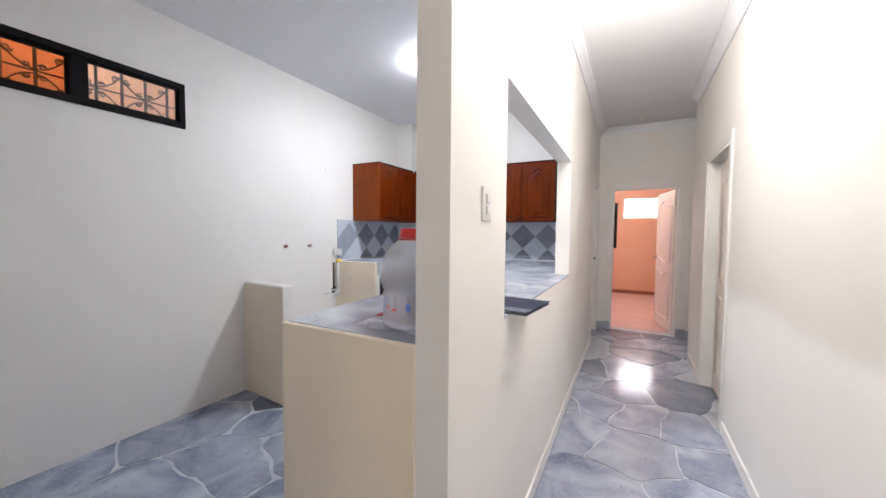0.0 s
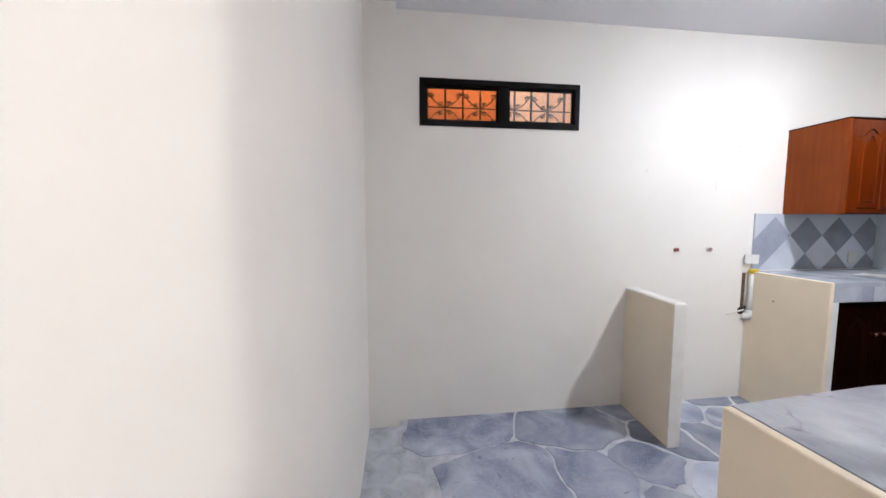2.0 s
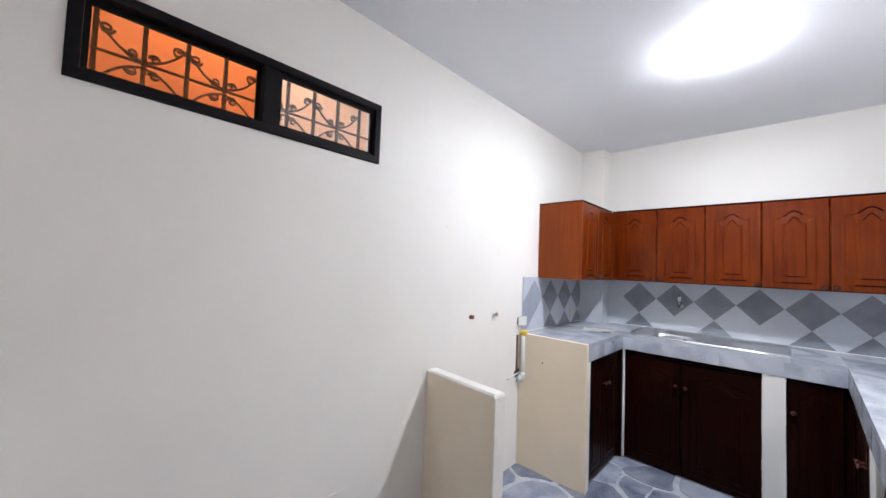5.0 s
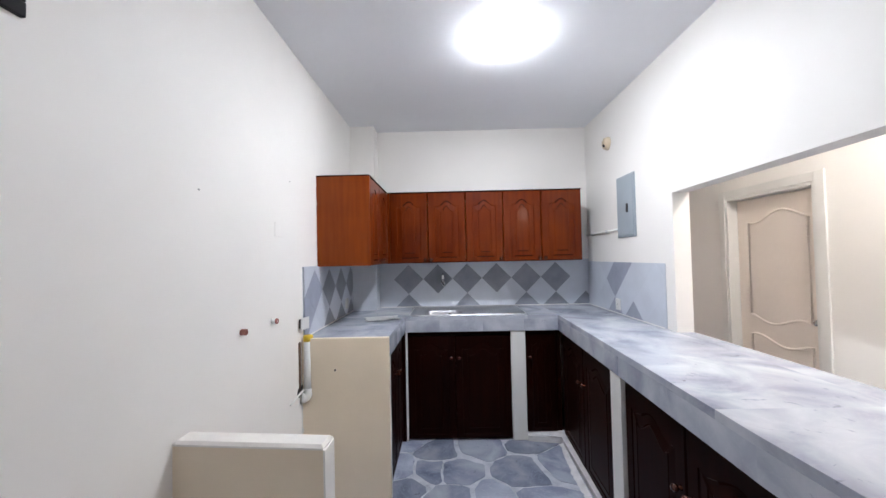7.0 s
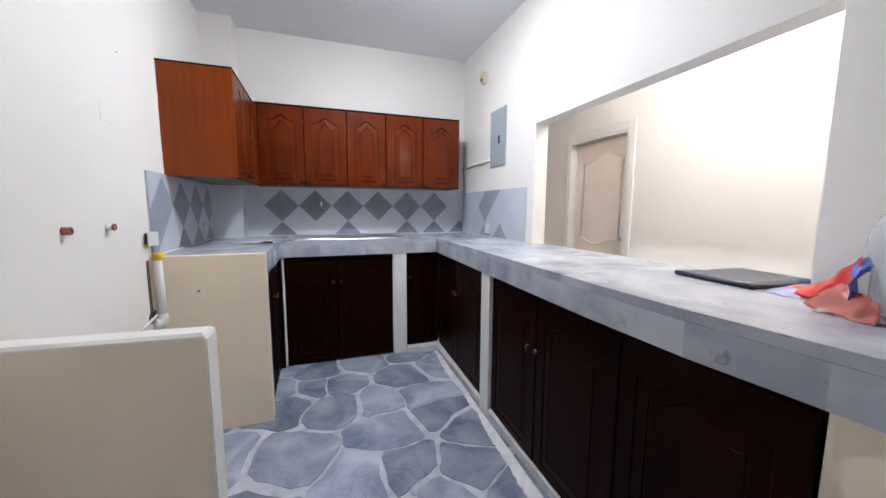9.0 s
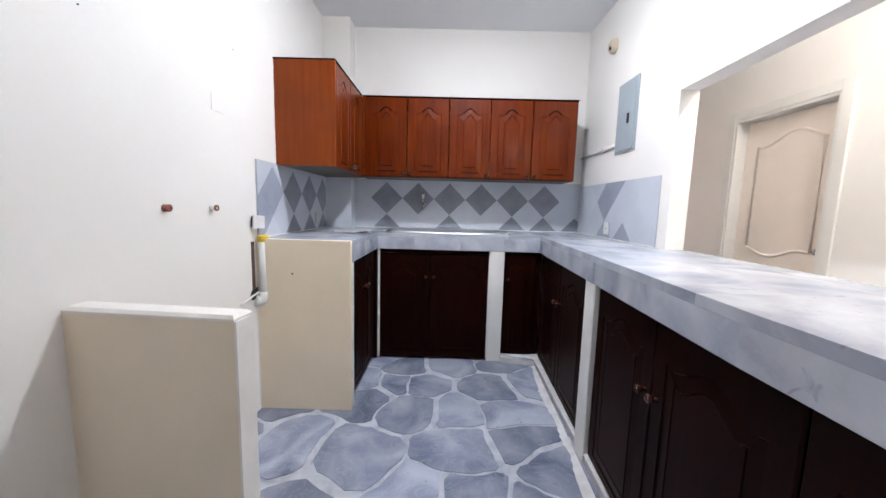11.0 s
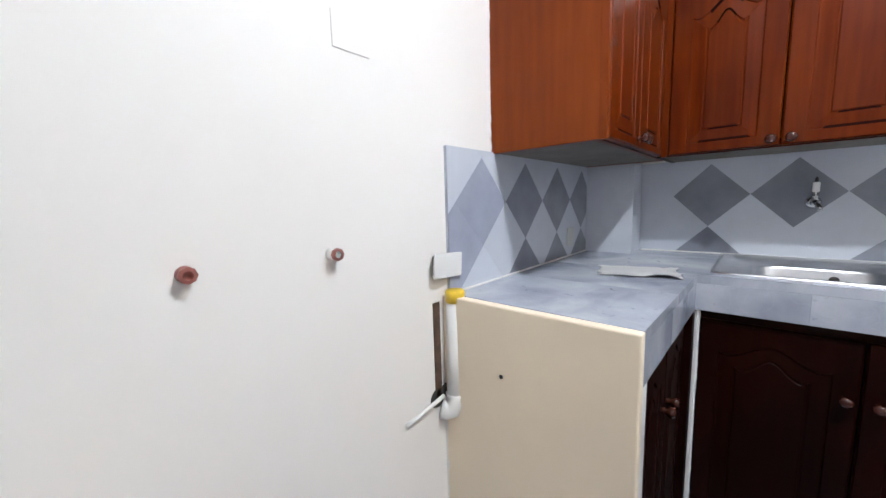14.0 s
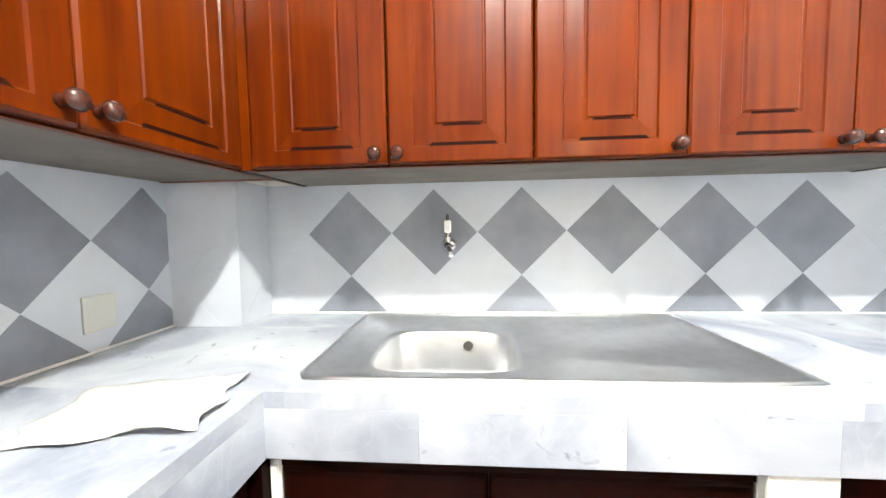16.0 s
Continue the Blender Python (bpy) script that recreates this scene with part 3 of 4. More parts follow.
for ya, yb in ((2.83, 3.12), (3.12, BY)):
    part("front_slab", prism([(leg_x(ya) - FT, ya), (leg_x(ya), ya), (leg_x(yb), yb), (leg_x(yb) - FT, yb)], TOP - TH, TOP - 0.0305), M_COUNTER, work)
for xa, xb in ((LX, -1.38), (-1.38, -1.03), (-1.03, -0.70), (-0.70, bar_x(BY))):
    part("front_slab", box(xa, xb, BY, BY + FT, TOP - TH, TOP - 0.0305, 0.001), M_COUNTER, work)
ys = [0.985, 1.25, 1.6, 2.05, 2.42, 2.80, 3.2, BY]
for ya, yb in zip(ys, ys[1:]):
    part("front_slab", prism([(bar_x(ya), ya), (bar_x(ya) + FT, ya), (bar_x(yb) + FT, yb), (bar_x(yb), yb)], TOP - TH, TOP - 0.0305), M_COUNTER, work)
part("front_slab", prism([(bar_x(YP), YP + 0.02), (bar_x(YP) + FT, YP + 0.02), (bar_x(0.985) + FT, 0.985), (bar_x(0.985), 0.985)], TOP - TH, TOP - 0.0305), M_COUNTER, work)

# painted masonry that carries it
strip("worktop_end_wall", XL, LX - 0.008, 2.80, 2.829, 0, TOP, M_BEIGE, 0.004)
strip("worktop_end_post", LX - 0.042, LX - 0.0105, 2.829, 2.875, 0, TOP - TH, M_WHITE, 0.003)
strip("bar_return_wall", bar_x(YP) + 0.002, XP, YP + 0.0195, 0.985, 0, TOP - TH, M_BEIGE, 0)
strip("bar_end_wall", bar_x(YP), XP, YP - 0.003, YP + 0.0195, 0, TOP - 0.001, M_BEIGE, 0.004)
strip("masonry_post", -1.661, -1.648, BY + 0.012, BY + 0.05, 0, TOP - TH, M_WHITE, 0.003)
strip("masonry_post", -0.803, -0.690, BY + 0.006, BY + 0.10, 0, TOP - TH, M_WHITE, 0.005)
strip("masonry_post", bar_x(2.48) + 0.004, bar_x(2.48) + 0.10, 2.42, 2.53, 0, TOP - TH, M_WHITE, 0.005)
bm = prism([(-0.690, BY - 0.006), (bar_x(BY) - 0.004, BY - 0.05), (bar_x(0.985) - 0.004, 0.985), (bar_x(0.985) + 0.12, 0.985), (bar_x(BY) + 0.12, BY + 0.12), (-0.690, BY + 0.12)], 0, 0.055, bevel=0.012)
tagged(link("painted_kerb", bm, M_KERB), kind="structure")
bm = bmesh.new()
prev = None
for i in range(121):
    y = 1.06 + (BY - 0.06 - 1.06) * i / 120
    w = 0.022 + 0.060 * abs(noise.noise(Vector((y * 3.1, 0.4, 0)))) + 0.018 * abs(noise.noise(Vector((y * 17, 2.0, 0))))
    row = [bm.verts.new((bar_x(y) - 0.003, y, 0.010)), bm.verts.new((bar_x(y) - w * 0.6, y, 0.0035)), bm.verts.new((bar_x(y) - w, y, 0.0004))]
    if prev:
        for k in range(2):
            bm.faces.new((prev[k], prev[k + 1], row[k + 1], row[k]))
    prev = row
tagged(link("cement_fillet", bm, M_KERB, smooth=True), kind="structure")


for sb in ((XL + 0.0118, XL + 0.0185, 2.84, 3.925), (PIL + 0.015, XP - 0.007, YB - 0.0105, YB - 0.0038), (XP - 0.0105, XP - 0.0038, 2.90, YB - 0.014)):
    tagged(link("sealant_strip", box(*sb, TOP, TOP + 0.006, 0.002), M_WHITE), kind="structure")

# ---- cabinets ----
def arch_loop(w, h, m, arch, drop, n=12):
    """Points round a door: bottom, right, arched top, left, at a margin m."""
    pts, rect = [], []
    for i in range(n):
        t = i / n
        pts.append((m + (w - 2 * m) * t, m - 0.022)), rect.append((t, 0))
    for i in range(n):
        t = i / n
        pts.append((w - m, m - 0.022 + (h - 2 * m - drop + 0.022) * t)), rect.append((1, t))
    k = 2 * n
    for i in range(k):
        t = i / k
        u = 1 - 2 * t
        b = 0.5 + 0.5 * math.cos(math.pi * min(1.0, abs(u) / 0.72))
        dip = -0.18 * math.exp(-((abs(u) - 0.80) / 0.10) ** 2)
        pts.append((w - m - (w - 2 * m) * t, h - m - drop + arch * (b + dip))), rect.append((1 - t, 1))
    for i in range(n):
        t = i / n
        pts.append((m, h - m - drop - (h - 2 * m - drop + 0.022) * t)), rect.append((0, 1 - t))
    return pts, rect


def cabinet_door(parent, w, h, m, mat, knobs=(), arch=0.045, margin=0.055):
    bm = bmesh.new()
    _, rect = arch_loop(w, h, margin, arch, arch + 0.01)

    def rect_loop(i, y):
        return [bm.verts.new((i + (w - 2 * i) * a, y, i + (h - 2 * i) * b)) for a, b in rect]

    def loop(extra, y):
        pts, _ = arch_loop(w, h, margin + extra * min(1.0, w / 0.30), arch, arch + 0.01)
        return [bm.verts.new((x, y, z)) for x, z in pts]

    loops = [rect_loop(0, 0.02), rect_loop(0, 0.005), rect_loop(0.005, 0), loop(0, 0), loop(0.003, 0.004), loop(0.009, 0.004), loop(0.044, 0.0005), loop(0.0465, 0.003), loop(0.050, 0.003), loop(0.053, 0.0)]
    n = len(rect)
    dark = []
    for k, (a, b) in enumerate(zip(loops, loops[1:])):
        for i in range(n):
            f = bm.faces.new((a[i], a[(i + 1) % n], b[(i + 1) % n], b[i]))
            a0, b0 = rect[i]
            # groove shade put in as a second colour, mid arch and foot only
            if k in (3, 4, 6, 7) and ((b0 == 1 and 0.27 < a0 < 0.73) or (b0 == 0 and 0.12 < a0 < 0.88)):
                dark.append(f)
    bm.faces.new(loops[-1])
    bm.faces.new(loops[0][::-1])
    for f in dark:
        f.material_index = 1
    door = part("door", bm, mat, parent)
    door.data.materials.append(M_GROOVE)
    door.matrix_basis = m
    for x, z in knobs:
        k = Matrix.Translation((x, 0, z)) @ Matrix.Rotation(radians(90), 4, "X")
        part("door_knob", lathe([(0.0, -0.002), (0.011, -0.002), (0.008, 0.006), (0.0075, 0.012), (0.013, 0.017), (0.0165, 0.024), (0.014, 0.031), (0.007, 0.035), (0.0, 0.0355)], 18, k), M_KNOB, door, "dark brown glossy knob", smooth=True)
    return door


M_KNOB = material("dark_brown_gloss", (0.05, 0.013, 0.008), 0.18, coat=0.2)
CZ0, CZ1 = 1.431, 2.05
CH = CZ1 - CZ0
FX, FY = -1.828, 3.750


def carcass(parent, x0, x1, y0, y1, z0, z1, mat, side_mat, open_side):
    t = 0.018
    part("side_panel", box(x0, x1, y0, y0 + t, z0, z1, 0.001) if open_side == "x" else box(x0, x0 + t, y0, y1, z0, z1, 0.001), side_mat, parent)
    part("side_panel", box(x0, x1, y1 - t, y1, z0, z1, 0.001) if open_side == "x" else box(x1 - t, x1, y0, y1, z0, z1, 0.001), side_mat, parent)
    if open_side == "x":
        part("top_panel", box(x0, x1, y0 + t, y1 - t, z1 - t, z1), mat, parent)
        part("bottom_panel", box(x0, x1, y0 + t, y1 - t, z0 + 0.002, z0 + 0.002 + t), M_RAW, parent)
        part("face_rail", box(x1 - 0.018, x1, y0 + t, y1 - t, z0, z0 + 0.03), mat, parent)
    else:
        part("top_panel", box(x0 + t, x1 - t, y0, y1, z1 - t, z1), mat, parent)
        part("bottom_panel", box(x0 + t, x1 - t, y0, y1, z0 + 0.002, z0 + 0.002 + t), M_RAW, parent)
        part("face_rail", box(x0 + t, x1 - t, y0, y0 + 0.018, z0, z0 + 0.03), mat, parent)


cab = thing("wall_cabinet", "varnished red-orange wooden wall cabinet with two arched doors, plain plywood end", "cabinet", group="wall cabinets")
carcass(cab, XL, FX - 0.021, 3.065, 3.927, CZ0, CZ1, M_WOOD, M_WOODSIDE, "x")
part("filler_strip", box(FX - 0.021, FX - 0.001, 3.065, 3.083, CZ0, CZ1), M_WOODSIDE, cab)
part("top_edge", box(XL, FX, 3.063, 3.75, CZ1 + 0.0005, CZ1 + 0.009, 0.002), M_GROOVE, cab, "thin dark top edge")
for ya, yb, kn in ((3.085, 3.400, 0), (3.404, 3.755, 1)):
    w = yb - ya
    cabinet_door(cab, w, CH - 0.008, pose(FX, ya, CZ0 + 0.004, 0, 0, 90), M_WOOD, [((w - 0.022) if kn == 0 else 0.022, 0.03)], margin=0.05)
cab = thing("wall_cabinet", "long varnished red-orange wooden wall cabinet with five arched doors", "cabinet", group="wall cabinets")
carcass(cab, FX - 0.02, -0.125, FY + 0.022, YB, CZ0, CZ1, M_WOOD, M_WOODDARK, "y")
bounds = [-1.806, -1.474, -1.140, -0.812, -0.478, -0.127]
sides = (1, 0, 1, 1, 0)
for xa, xb, kn in zip(bounds, bounds[1:], sides):
    w = xb - xa - 0.004
    cabinet_door(cab, w, CH - 0.008, pose(xa + 0.002, FY, CZ0 + 0.004), M_WOOD, [((w - 0.024) if kn else 0.024, 0.022)], margin=0.06)
part("top_edge", box(FX + 0.001, -0.124, FY - 0.002, YB - 0.001, CZ1 + 0.0005, CZ1 + 0.008, 0.002), M_GROOVE, cab, "thin dark top edge")
part("filler_strip", box(FX, -1.806, FY + 0.002, FY + 0.02, CZ0, CZ1), M_WOOD, cab)

BH = TOP - TH
cab = thing("base_cabinet", "dark red wooden base cabinet with one door under the marble", "cabinet", group="base cabinets")
part("body", box(XL + 0.1, LX - 0.048, 2.88, 3.48, 0.01, BH - 0.005), M_WOODDARK, cab)
part("corner_stile", box(-1.712, -1.6625, BY - 0.01, 3.60, 0.01, BH - 0.005), M_WOODDARK, cab)
cabinet_door(cab, 0.315, BH - 0.06, pose(LX - 0.026, 2.878, 0.04, 0, 0, 90), M_WOODDARK, [(0.285, 0.62)], margin=0.05)
cabinet_door(cab, 0.312, BH - 0.06, pose(LX - 0.026, 3.197, 0.04, 0, 0, 90), M_WOODDARK, [(0.03, 0.62)], margin=0.05)
cab = thing("base_cabinet", "dark red wooden sink cabinet with two arched doors between white posts", "cabinet", group="base cabinets")
part("body", box(-1.55, -0.81, BY + 0.045, 3.60, 0.01, BH - 0.005), M_WOODDARK, cab)
part("top_rail", box(-1.646, -0.805, BY + 0.026, BY + 0.044, BH - 0.03, BH), M_WOODDARK, cab)
for xa, xb, kn in ((-1.645, -1.262, 1), (-1.258, -0.807, 0)):
    w = xb - xa
    cabinet_door(cab, w, BH - 0.045, pose(xa, BY + 0.024, 0.012), M_WOODDARK, [((w - 0.028) if kn else 0.032, 0.65)], margin=0.055)
cab = thing("base_cabinet", "narrow dark red corner base cabinet on the painted kerb", "cabinet", group="base cabinets")
part("body", box(-0.686, -0.40, BY + 0.045, 3.7, 0.057, BH - 0.005), M_WOODDARK, cab)
cabinet_door(cab, 0.243, BH - 0.07, pose(-0.686, BY + 0.024, 0.06), M_WOODDARK, [(0.03, 0.60)], margin=0.05)
ANG = math.degrees(math.atan(0.0435))
for lab, ends, kn in (("dark red wooden bar cabinet with two doors beside the corner", (3.512, 3.025, 2.535), (1, 0)), ("wide dark red wooden bar cabinet with three doors under the counter", (2.415, 1.945, 1.465, 0.990), (1, 0, 1))):
    cab = thing("base_cabinet", lab, "cabinet", group="base cabinets")
    part("body", prism([(bar_x(ends[-1]) + 0.055, ends[-1]), (0.05, ends[-1]), (0.05, ends[0]), (bar_x(ends[0]) + 0.055, ends[0])], 0.058, BH - 0.005), M_WOODDARK, cab)
    for (ya, yb), k in zip(zip(ends, ends[1:]), kn):
        w = ya - yb - 0.004
        cabinet_door(cab, w, BH - 0.07, pose(bar_x(ya) + 0.026, ya - 0.002, 0.06, 0, 0, -90 - (ANG if yb > 1.7 else (ANG * 0.75 if yb > 1.3 else 0))), M_WOODDARK, [((w - 0.03) if k else 0.03, 0.56)], margin=0.06)

# ---- sink and tap ----
N = 64
bc, bh = ((-1.495 - 1.195) / 2, (3.655 + 3.925) / 2), (0.166, 0.140)


def around(half_x0, half_x1, half_y0, half_y1, z, bm, p=9.0):
    """A rounded rectangle loop about the basin's middle, from its four reaches."""
    vs = []
    for i in range(N):
        a = 2 * math.pi * i / N
        c, s = math.cos(a), math.sin(a)
        rx, ry = (half_x1 if c > 0 else half_x0), (half_y1 if s > 0 else half_y0)
        r = (abs(c / rx) ** p + abs(s / ry) ** p) ** (-1 / p)
        vs.append(bm.verts.new((bc[0] + r * c, bc[1] + r * s, z)))
    return vs


sink = thing("kitchen_sink", "stainless steel sink with one basin and drainboard set in the marble", "sink")
bm = bmesh.new()
e = (bc[0] - S[0], S[1] - bc[0], bc[1] - S[2], S[3] - bc[1])
lp = []
for inset, z in ((0.0, 0.001), (0.002, 0.005), (0.010, 0.006), (0.014, 0.003), (0.022, -0.010)):
    lp.append(around(e[0] - inset, e[1] - inset, e[2] - inset, e[3] - inset, TOP + z, bm, 40.0))
for k, z, p in ((1.06, -0.011, 6.0), (1.02, -0.013, 5.0), (0.985, -0.022, 5.0), (0.95, -0.115, 5.0), (0.90, -0.135, 5.0), (0.80, -0.146, 4.0), (0.16, -0.150, 2.0)):
    lp.append(around(bh[0] * k, bh[0] * k, bh[1] * k, bh[1] * k, TOP + z, bm, p))
for a, b in zip(lp, lp[1:]):
    for i in range(N):
        bm.faces.new((a[i], a[(i + 1) % N], b[(i + 1) % N], b[i]))
bm.faces.new(lp[-1])
part("bowl", bm, M_STEEL, sink, smooth=True)
part("drain", lathe([(0.0, 0.004), (0.018, 0.004), (0.024, 0.006), (0.030, 0.003), (0.030, 0.0)], 20, Matrix.Translation((bc[0], bc[1], TOP - 0.1495))), M_CHROME, sink, smooth=True)
part("overflow", lathe([(0.0, 0.002), (0.012, 0.002), (0.014, 0.0)], 16, pose(bc[0] + 0.05, bc[1] + 0.128, TOP - 0.05, 90)), M_HOLE, sink)

tap = thing("wall_tap", "small chrome wall tap above the sink", "tap")
TX, TZ = -1.355, 1.26
part("flange", lathe([(0.0, 0.0), (0.024, 0.0), (0.024, 0.004), (0.014, 0.010), (0.0, 0.010)], 20, pose(TX, YB - 0.008, TZ - 0.03, 90)), M_CHROME, tap, smooth=True)
part("body", tube([(TX, YB - 0.01, TZ - 0.03), (TX, YB - 0.06, TZ - 0.03), (TX, YB - 0.09, TZ - 0.03)], 0.011, 14), M_CHROME, tap, smooth=True)
part("spout", tube([(TX, YB - 0.085, TZ - 0.03), (TX + 0.004, YB - 0.105, TZ - 0.034), (TX + 0.010, YB - 0.118, TZ - 0.048), (TX + 0.012, YB - 0.120, TZ - 0.062)], 0.0085, 12), M_CHROME, tap, smooth=True)
part("bonnet", lathe([(0.011, 0.0), (0.012, 0.006), (0.009, 0.010), (0.012, 0.014), (0.009, 0.020), (0.008, 0.032)], 16, Matrix.Translation((TX, YB - 0.07, TZ - 0.022))), M_CHROME, tap, smooth=True)
part("handle", box(TX - 0.010, TX + 0.010, YB - 0.082, YB - 0.058, TZ + 0.010, TZ + 0.048, 0.004), M_PLASTIC, tap, "white plastic handle")
part("stem_tip", lathe([(0.0055, 0.0), (0.005, 0.015), (0.002, 0.020), (0.0, 0.020)], 12, Matrix.Translation((TX, YB - 0.07, TZ + 0.048))), M_DARK, tap)

# ---- lamps ----
lamp = thing("ceiling_lamp", "lit bare bulb in a white ceiling lampholder", "lamp")
part("bulb", lathe([(0.0, -0.011), (0.028, -0.0095), (0.045, -0.005), (0.050, 0.000), (0.0485, 0.003)], 24, Matrix.Translation(LAMP)), M_BULB, lamp, "glowing white dome", smooth=True)
part("bulb_base", lathe([(0.0475, 0.0035), (0.034, 0.0065), (0.025, 0.009)], 24, Matrix.Translation(LAMP)), M_PLASTIC, lamp, smooth=True)
part("lampholder", lathe([(0.0245, 0.009), (0.026, 0.018), (0.030, 0.030), (0.036, CEIL - LAMP[2])], 24, Matrix.Translation(LAMP)), M_PLASTIC, lamp, smooth=True)
lh = thing("ceiling_lampholder", "small white empty lampholder on the corridor ceiling", "lampholder")
part("base", lathe([(0.0, -0.045), (0.018, -0.045), (0.022, -0.03), (0.03, -0.012), (0.042, -0.006), (0.042, 0.0)], 20, Matrix.Translation((0.647, 5.0, CEIL))), M_PLASTIC, lh, smooth=True)

# ---- fittings on the walls ----
def plate(name, label, cat, m, w, h, t, mat, holes=0, rockers=0):
    """A plate on a wall; m carries its middle, its face turned to -y."""
    e = thing(name, label, cat)
    e.matrix_basis = m
    part("plate", box(-w / 2, w / 2, -t, 0, -h / 2, h / 2, min(0.003, t * 0.4)), mat, e)
    for i in range(holes):
        for dx in (-0.007, 0.007):
            cx = (i - (holes - 1) / 2) * 0.045 + dx
            part("slot", box(cx - 0.0015, cx + 0.0015, -t - 0.0006, -t + 0.001, -0.005, 0.005), M_DARK, e)
    for i in range(rockers):
        cz = (i - (rockers - 1) / 2) * 0.034
        part("rocker", box(-0.014, 0.014, -t - 0.005, -t + 0.001, cz - 0.014, cz + 0.014, 0.002), M_PLASTIC, e)
    return e


plate("light_switch", "white two-gang light switch on the corridor wall", "switch", pose(XC, 1.065, 1.392, 0, 0, 90), 0.072, 0.105, 0.007, M_PLASTIC, 0, 2)
box_thing = plate("cover_plate", "loose blank white wall plate beside the tiles above the pipe", "cover plate", pose(XL + 0.016, 2.808, 1.092, 0, 4, 92), 0.125, 0.072, 0.008, M_PLASTIC)
part("back_box", box(-0.050, 0.05, 0.0005, 0.014, -0.028, 0.028, 0.002), M_DARK, box_thing, "dark recessed back box")
plate("cover_plate", "blank off-white cover plate set in the diamond tiles", "cover plate", pose(XL + 0.012, 3.715, 1.095, 0, 0, 90), 0.078, 0.088, 0.006, M_OLDPLATE)
plate("power_outlet", "white outlet plate on the tiles beside the opening", "outlet", pose(XP - 0.006, 3.50, 1.075, 0, 0, -90), 0.07, 0.09, 0.010, M_PLASTIC, 1)
plate("cover_plate", "painted-over blank cover plate high on the cream wall", "cover plate", pose(XL, 2.53, 1.642, 0, 0, 90), 0.095, 0.075, 0.003, M_WALL)
plate("cover_plate", "painted-over blank cover plate low on the cream wall", "cover plate", pose(XL, 1.24, 0.405, 0, 0, 90), 0.115, 0.075, 0.004, M_WALL)

panel = thing("breaker_panel", "blue-grey metal breaker panel with black latch on the white wall", "breaker panel")
part("frame", box(XP - 0.010, XP, 3.205, 3.47, 1.60, 2.07, 0.004), M_PANEL, panel)
pd = part("panel_door", box(XP - 0.016, XP - 0.0105, 3.22, 3.455, 1.615, 2.055, 0.003), M_PANEL, panel)
part("latch", box(XP - 0.022, XP - 0.0165, 3.285, 3.31, 1.785, 1.85, 0.002), M_DARK, pd, "black latch")
cond = thing("conduit", "thin painted conduit running to the breaker panel", "conduit")
part("pipe", tube([(XP - 0.012, 4.09, 1.66), (XP - 0.012, 3.85, 1.665), (XP - 0.010, 3.475, 1.668)], 0.009, 10), M_WHITE, cond, smooth=True)
for yy in (3.95, 3.65):
    part("clip", box(XP - 0.024, XP, yy - 0.008, yy + 0.008, 1.65, 1.678, 0.002), M_STEEL, cond)
bell = thing("door_chime", "small yellowed plastic round chime high on the wall", "chime")
part("cover", lathe([(0.0, 0.042), (0.026, 0.042), (0.044, 0.032), (0.053, 0.014), (0.054, 0.0)], 24, pose(XP, 3.61, 2.40, 0, -90)), M_OLDPLASTIC, bell, smooth=True)
part("button", lathe([(0.0, 0.047), (0.010, 0.047), (0.014, 0.041), (0.014, 0.036)], 16, pose(XP, 3.60, 2.38, 0, -90)), M_DARK, bell, smooth=True)

for yy, lab, mt, L in ((2.182, "capped copper water pipe stub in the cream wall", M_COPPER, 0.020), (2.447, "open white water pipe stub with copper end", M_PLASTIC, 0.026)):
    st = thing("pipe_stub", lab, "pipe", group="pipe stubs")
    part("socket", lathe([(0.0, 0.0), (0.014, 0.0), (0.0135, 0.010), (0.0115, 0.012), (0.0115, L), (0.007, L), (0.0065, L - 0.010), (0.0, L - 0.010)], 18, pose(XL, yy, 1.17, 0, 90)), mt, st, smooth=True)
    part("collar", lathe([(0.0115, L - 0.006), (0.014, L - 0.005), (0.014, L + 0.003), (0.008, L + 0.004), (0.0075, L - 0.004)], 8, pose(XL, yy, 1.17, 0, 90)), M_COPPER, st, smooth=False)

pipe = thing("drain_pipe", "white plastic drain pipe with yellow taped top against the wall", "pipe")
PX, PY = XL + 0.034, 2.815
part("riser", tube([(PX, PY + 0.004, 0.985), (PX, PY, 0.82), (PX, PY - 0.004, 0.68)], 0.0265, 18), M_PLASTIC, pipe, smooth=True)
part("elbow", tube([(PX, PY - 0.004, 0.70), (PX, PY - 0.005, 0.672), (PX - 0.008, PY - 0.012, 0.652), (PX - 0.022, PY - 0.024, 0.648), (PX - 0.034, PY - 0.034, 0.652)], 0.0315, 18), M_PLASTIC, pipe, smooth=True)
part("tape", lathe([(0.0, 0.034), (0.026, 0.034), (0.0290, 0.028), (0.0290, 0.0), (0.027, -0.002)], 18, Matrix.Translation((PX, PY + 0.004, 0.984))), M_YELLOW, pipe, "yellow tape wrap", smooth=True)
part("thin_tail", tube([(PX - 0.016, 2.775, 0.700), (PX - 0.018, 2.72, 0.690), (PX - 0.024, 2.67, 0.676), (PX - 0.031, 2.635, 0.668)], 0.006, 10), M_PLASTIC, pipe, smooth=True)
M_CHASE = material("dark_brown_chase", (0.10, 0.055, 0.035), 0.9, noise_scale=30, var=0.4, bump=0.5)
# recess and holes are flat pieces; their inner shade is put into dark colour
ch = bmesh.new()
prism([(XL, 2.757), (XL + 0.003, 2.759), (XL + 0.003, 2.784), (XL, 2.786)], 0.69, 0.985, ch)
tagged(link("wall_chase", ch, M_CHASE), kind="structure")
